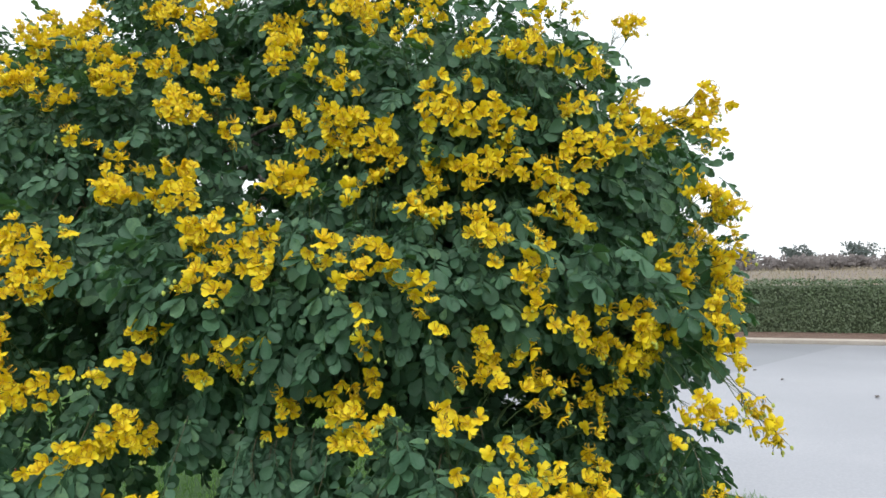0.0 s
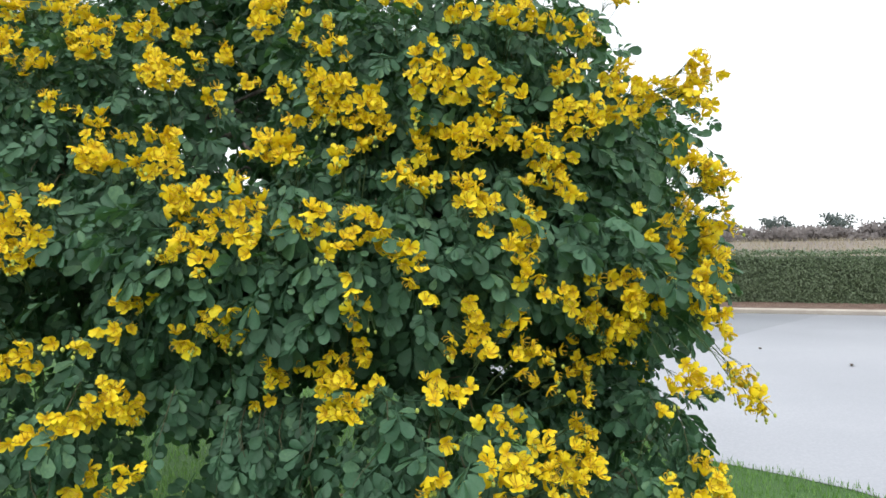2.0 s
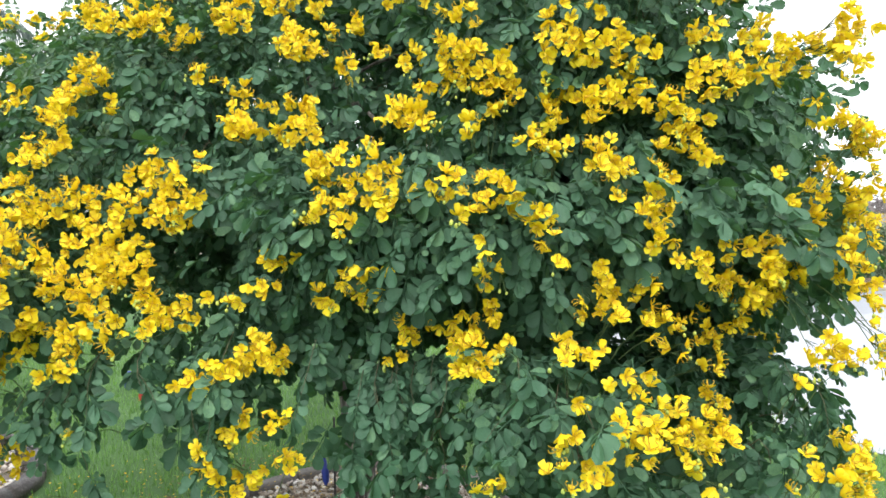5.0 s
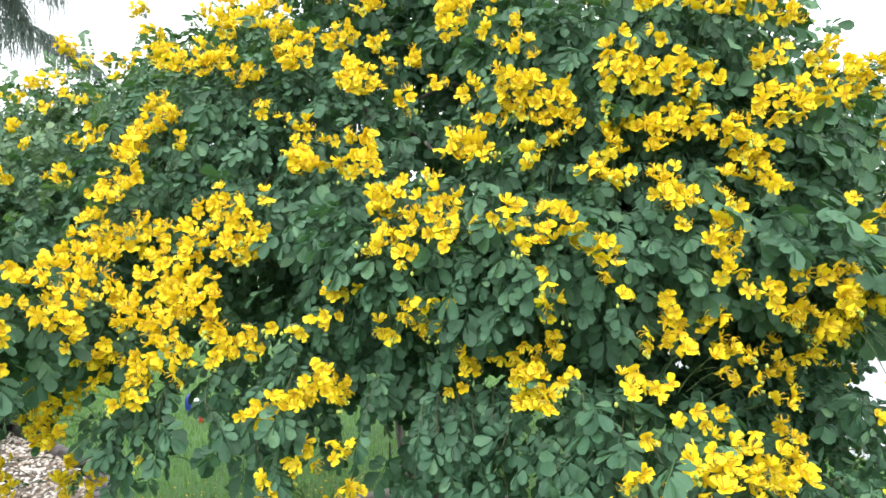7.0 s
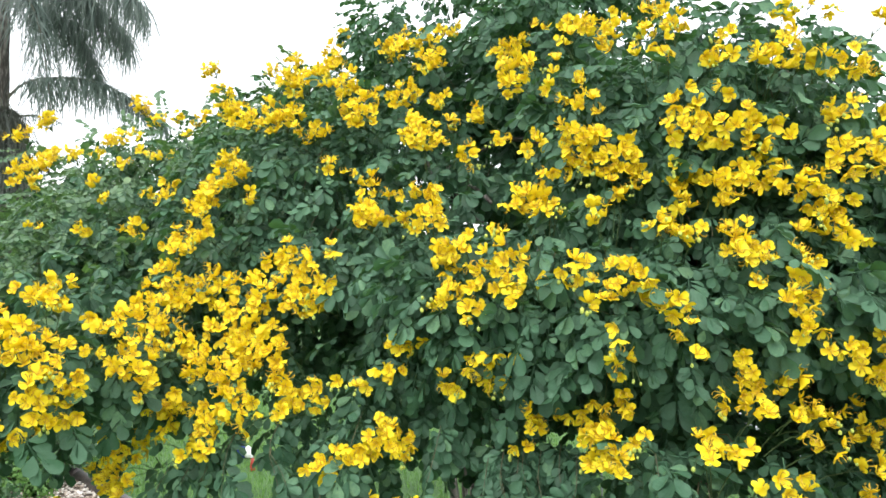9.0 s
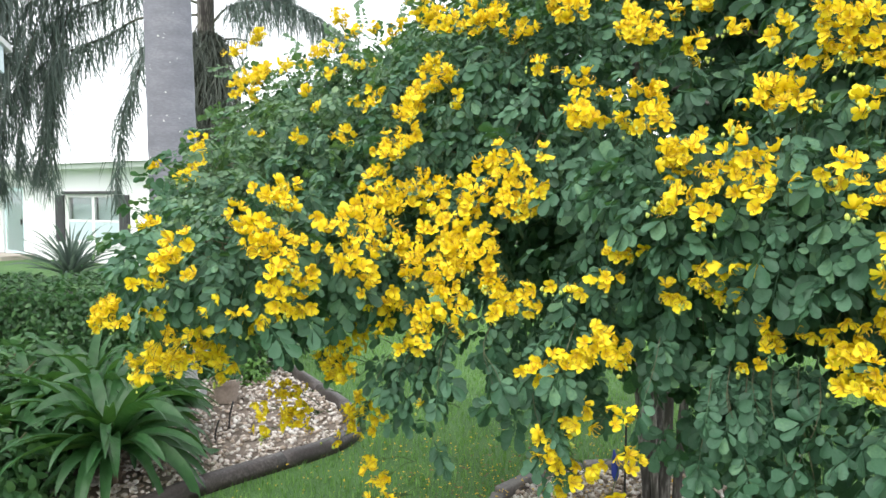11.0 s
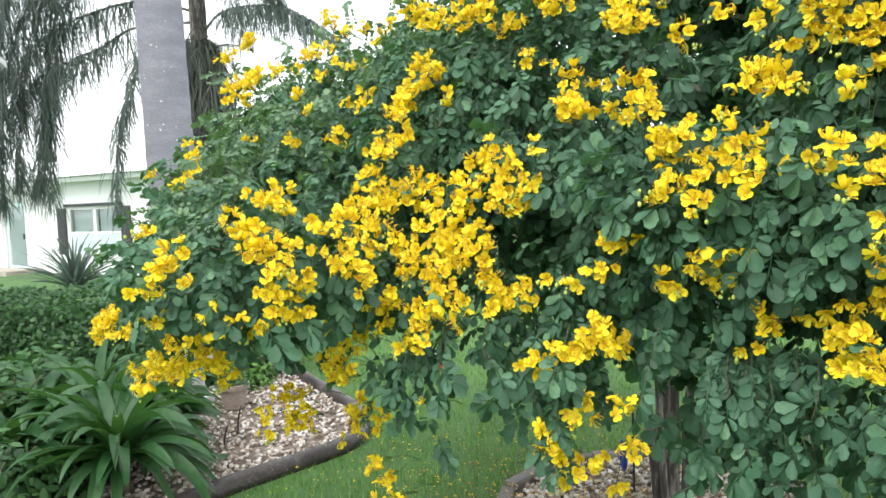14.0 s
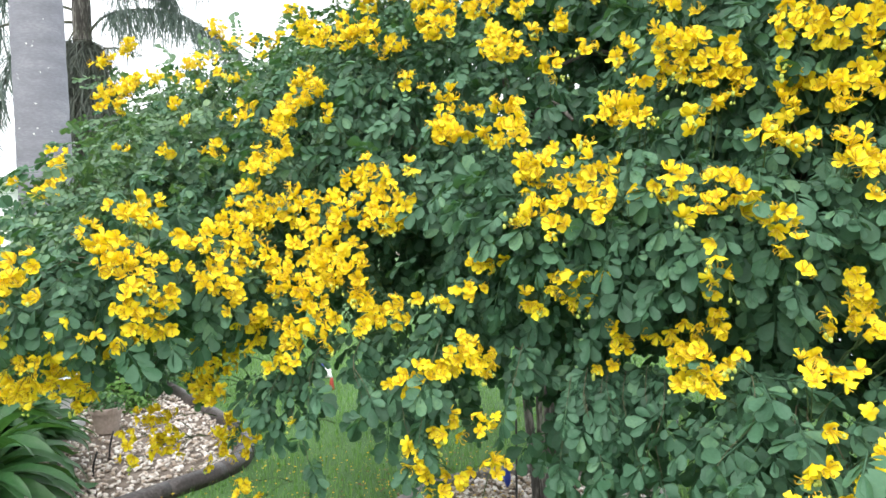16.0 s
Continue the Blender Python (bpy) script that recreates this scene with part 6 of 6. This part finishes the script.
twigs = []
for p in tips[::4]:
    d = outward(p[None])[0]
    a = p - d * 0.2 + np.array([0, 0, 0.05])
    twigs.append(tube(bend([a, (a + p) / 2 + (0, 0, 0.04), p - d * 0.03, p - d * 0.01 + (0, 0, -0.05)], 5), np.linspace(0.0017, 0.0008, 5), 4, False))
v, f = joined(twigs)
tagged(place(new("branchlet", mesh_np("branchlet", v - BASE, f)), TWIG, tree), kind="stuff")


def strand(x, y, z, long):
    """A hanging shoot with leaves down to its end."""
    at = np.array([x, y, z])
    side = rng.uniform(-0.04, 0.04, 2)
    line = bend([at + (0, 0.06, 0.05), at, at + (side[0], side[1], -long * 0.6), at + (side[0] * 1.5, side[1] * 1.5, -long)], 8)
    s = tube(line, np.linspace(0.0007, 0.0005, 8), 4, False)
    shoot = place(new("shoot", mesh_np("shoot", s[0] - BASE, [s[2]])), TWIG, tree, "hanging shoot with leaves")
    n = max(5, round(long / 0.011))
    u = rng.uniform(-0.25, 1, n).clip(0, 1) * 7
    p = np.stack([np.interp(u, np.arange(8), line[:, k]) for k in range(3)], 1)
    off = np.c_[rng.normal(0, 1, (n, 2)), np.zeros(n)]
    kind = rng.integers(0, len(KINDS), n)
    rot = axes_of(off * 0.5 + np.array([0, 0, -0.9]), off * 0.6 + np.array([0, -0.5, 0.3]) + rng.normal(0, 0.45, (n, 3)))
    v, f = joined([scatter(KINDS[k], p[kind == k] - BASE, rot[kind == k], rng.uniform(0.75, 1.15, (kind == k).sum())) for k in set(kind.tolist())])
    tagged(place(new("foliage", mesh_np("foliage", v, f)), LEAF, shoot), kind="stuff")


strand(-0.97, 1.46, 1.17, 0.18)
strand(-1.01, 1.45, 1.17, 0.15)
strand(-0.90, 1.44, 1.24, 0.12)
strand(-1.07, 1.45, 1.15, 0.09)
strand(-0.69, 1.42, 1.17, 0.13)
strand(-0.64, 1.41, 1.21, 0.10)
strand(-0.38, 1.46, 1.19, 0.19)
strand(-0.35, 1.47, 1.20, 0.20)
strand(-0.32, 1.48, 1.20, 0.19)
strand(-0.28, 1.48, 1.20, 0.20)
strand(-1.40, 1.53, 1.18, 0.09)
strand(-1.27, 1.53, 1.18, 0.10)
strand(-0.80, 1.43, 1.26, 0.06)
strand(-0.65, 1.41, 1.22, 0.11)
strand(-0.62, 1.40, 1.27, 0.14)
strand(-0.47, 1.44, 1.25, 0.11)
strand(-0.35, 1.48, 1.21, 0.17)
strand(-0.31, 1.49, 1.22, 0.18)
strand(-0.24, 1.46, 1.22, 0.18)
strand(-0.21, 1.42, 1.21, 0.14)
strand(-0.08, 1.28, 1.25, 0.06)
strand(-0.80, 1.43, 1.26, 0.09)
strand(0.44, 1.52, 1.20, 0.10)
strand(0.47, 1.47, 1.19, 0.12)

# single leaves in front of the rest, each one a part
near_mesh = []
for tpl in KINDS:
    near_mesh.append(mesh_np("leaf", tpl[0], [tpl[1], tpl[2]]))
    near_mesh[-1].materials.append(LEAF_NEAR)
front = tips[(tips[:, 1] < 2.1) & (np.min([depth_in(tips, lobe) for lobe in LOBES], axis=0) > 0.94)]
front = front[rng.permutation(len(front))]
front = front + outward(front) * 0.03
pos, rot, size = clothe(front[uncovered(front)][:280], 1)
for k in range(len(pos)):
    o = new("leaf", near_mesh[k % len(near_mesh)])
    o.parent = tree
    o.matrix_basis = Matrix.Translation(Vector(pos[k] - BASE)) @ Matrix(rot[k].tolist()).to_4x4() @ Matrix.Scale(float(size[k]) * 1.05, 4)


# flowers
def petal(long, wide, cup, seed):
    r = np.random.default_rng(seed)
    u = np.array([0, 0.3, 0.62, 0.88, 1.0])
    w = np.array([0.12, 0.62, 1.0, 0.88, 0.42]) * wide / 2 * r.uniform(0.8, 1.15, 5)
    z = cup * long * (u**1.4) * np.array([1, 1, 1, 0.92, 0.8]) + r.normal(0, 0.06 * long, 5)
    mid = np.c_[np.zeros(5), u * long, z - 0.16 * w]
    v = np.stack([np.c_[-w, u * long, z + r.uniform(0.05, 0.5, 5) * w], mid, np.c_[w, u * long, z + r.uniform(0.05, 0.5, 5) * w]], 1).reshape(-1, 3)
    i = np.arange(4)[:, None] * 3
    return v, np.zeros((0, 3), int), np.concatenate([i + [0, 1, 4, 3], i + [1, 2, 5, 4]])


def flower_mesh(seed, cup, missing=0):
    """Five cupped petals with uneven gaps, and curved stamens in the middle. It faces +z."""
    r = np.random.default_rng(seed)
    sets = []
    for k in range(5 - missing):
        a = 2 * math.pi * k / 5 + r.uniform(-0.26, 0.26)
        v, t, q = petal(0.0152 * r.uniform(0.8, 1.14), 0.0124 * r.uniform(0.82, 1.15), cup + r.uniform(-0.28, 0.38), seed * 9 + k)
        m = np.array([[math.cos(a), -math.sin(a), 0], [math.sin(a), math.cos(a), 0], [0, 0, 1]])
        sets.append((v @ m.T, t, q))
    nq = sum(len(s[2]) for s in sets)
    for k in range(4):
        a = 1.6 * k + r.uniform(-0.5, 0.5)
        c, s = math.cos(a), math.sin(a)
        line = bend([(0, 0, 0), (0.004 * c, 0.004 * s, 0.005), (0.0095 * c, 0.0095 * s, 0.009), (0.011 * c, 0.011 * s, 0.014), (0.008 * c, 0.008 * s, 0.017)], 6)
        sets.append(tube(line, np.linspace(0.0007, 0.0011, 6), 3, False))
    v, (t, q) = joined(sets)
    me = mesh_np("flower", v, [t, q])
    me.materials.append(PETAL), me.materials.append(STAMEN)
    ix = np.zeros(len(me.polygons), np.int32)
    ix[len(t) + nq:] = 1
    me.polygons.foreach_set("material_index", ix)
    me.polygons.foreach_set("use_smooth", [True] * len(me.polygons))
    return me


FLOWERS = [flower_mesh(s, c, m) for s, c, m in ((1, 0.35, 0), (2, 0.6, 0), (3, 0.2, 0), (4, 0.9, 0), (5, 0.45, 1), (6, 1.2, 0), (7, 0.1, 0), (8, 0.65, 0), (9, 0.8, 0), (10, 0.5, 0))]
bm = bmesh.new()
bmesh.ops.create_icosphere(bm, subdivisions=1, radius=0.5)
BUD_T = (np.array([x.co[:] for x in bm.verts]) * (0.8, 0.8, 1.1), np.array([[x.index for x in f.verts] for f in bm.faces]), np.zeros((0, 4), int))
bm.free()


taken = []


def inflorescence(*blooms):
    """A flower cluster on the crown, with stalks, buds and separate flowers."""
    mid = np.mean([b[:3] for b in blooms], axis=0)
    nor = outward(mid[None])[0]
    inner = mid - nor * min(0.2, 0.11 + 0.6 * max(0.0, float(np.min([depth_in(mid, lobe) for lobe in LOBES])) - 1)) + np.array([0, 0, -0.03])
    nor = facing(nor)
    right = np.cross([0, 0, 1.0], nor)
    right /= -np.linalg.norm(right)
    up = np.cross(nor, right)
    up *= np.sign(up[2])
    stalks, flowers = [], []
    for x, y, z, w, h in blooms:
        n = max(1, round(w * h / (4.2 if x < 0.5 else 3.0)))
        heart = np.array([x, y, z]) - nor * 0.03 - up * 0.004
        far = float(np.linalg.norm(inner - heart))
        root = heart + (inner - heart) * min(1.0, 0.085 / max(far, 0.001))
        stalks.append(tube(bend([root, (root + heart) / 2 + np.array([0, 0, 0.008]), heart], 6), np.linspace(0.0012, 0.0008, 6), 4, False))
        for k in range(n):
            a, r = 2.4 * k + rng.uniform(0, 0.7), math.sqrt((k + 0.5) / n) * 0.48
            p = np.array([x, y, z]) + right * (w * 0.01 * r * math.cos(a)) + up * (h * 0.01 * r * math.sin(a)) + nor * rng.uniform(-0.006, 0.034)
            if taken and np.min(np.linalg.norm(np.array(taken) - p, axis=1)) < 0.0145:
                continue
            taken.append(p)
            flowers.append(p)
            stalks.append(tube(bend([heart, (heart + p) / 2 + nor * 0.004 + up * 0.004, p - nor * 0.004], 4), np.linspace(0.0008, 0.0005, 4), 3, False))
    if not flowers:
        return
    buds = rng.integers(1, 6)
    low = min(flowers, key=lambda p: p[2]) + nor * 0.012 + up * -0.012 + right * rng.normal(0, 0.01)
    for k in range(buds):
        p = low + right * rng.normal(0, 0.009) + up * rng.uniform(-0.012, 0.016) + nor * rng.uniform(-0.006, 0.01)
        stalks.append(scatter(BUD_T, p[None], np.eye(3)[None], [rng.uniform(0.005, 0.010)]))
        stalks.append(tube([low - nor * 0.03 + up * 0.02, p], [0.0007, 0.0006], 3, False))
    v, f = joined(stalks)
    me = mesh_np("inflorescence", v - mid, f)
    o = new("inflorescence", me)
    me.materials.append(RACHIS), me.materials.append(BUD)
    ix = np.zeros(len(me.polygons), np.int32)
    ix[:len(f[0])] = 1
    me.polygons.foreach_set("material_index", ix)
    o.parent = tree
    o.location = Vector(mid - BASE)
    for p in flowers:
        fl = new("flower", FLOWERS[rng.integers(0, len(FLOWERS))])
        fl.parent = o
        way = nor * 0.9 + rng.normal(0, 0.78, 3)
        fl.matrix_basis = Matrix.Translation(Vector(p - mid)) @ Vector(way).to_track_quat("Z", "Y").to_matrix().to_4x4() @ pose(0, 0, 0, 0, 0, rng.uniform(0, 360)) @ Matrix.Scale(rng.uniform(0.8, 1.12), 4)


def near_groups(blooms):
    """The blooms of a spray, parted where they stand too far apart for one stalk."""
    groups = []
    for b in blooms:
        home = next((g for g in groups if np.linalg.norm(np.mean([x[:3] for x in g], axis=0) - b[:3]) < 0.13), None)
        if home is None:
            groups.append([b])
        else:
            home.append(b)
    return groups


for blooms in SPRAYS:
    for group in near_groups(blooms):
        inflorescence(*group)
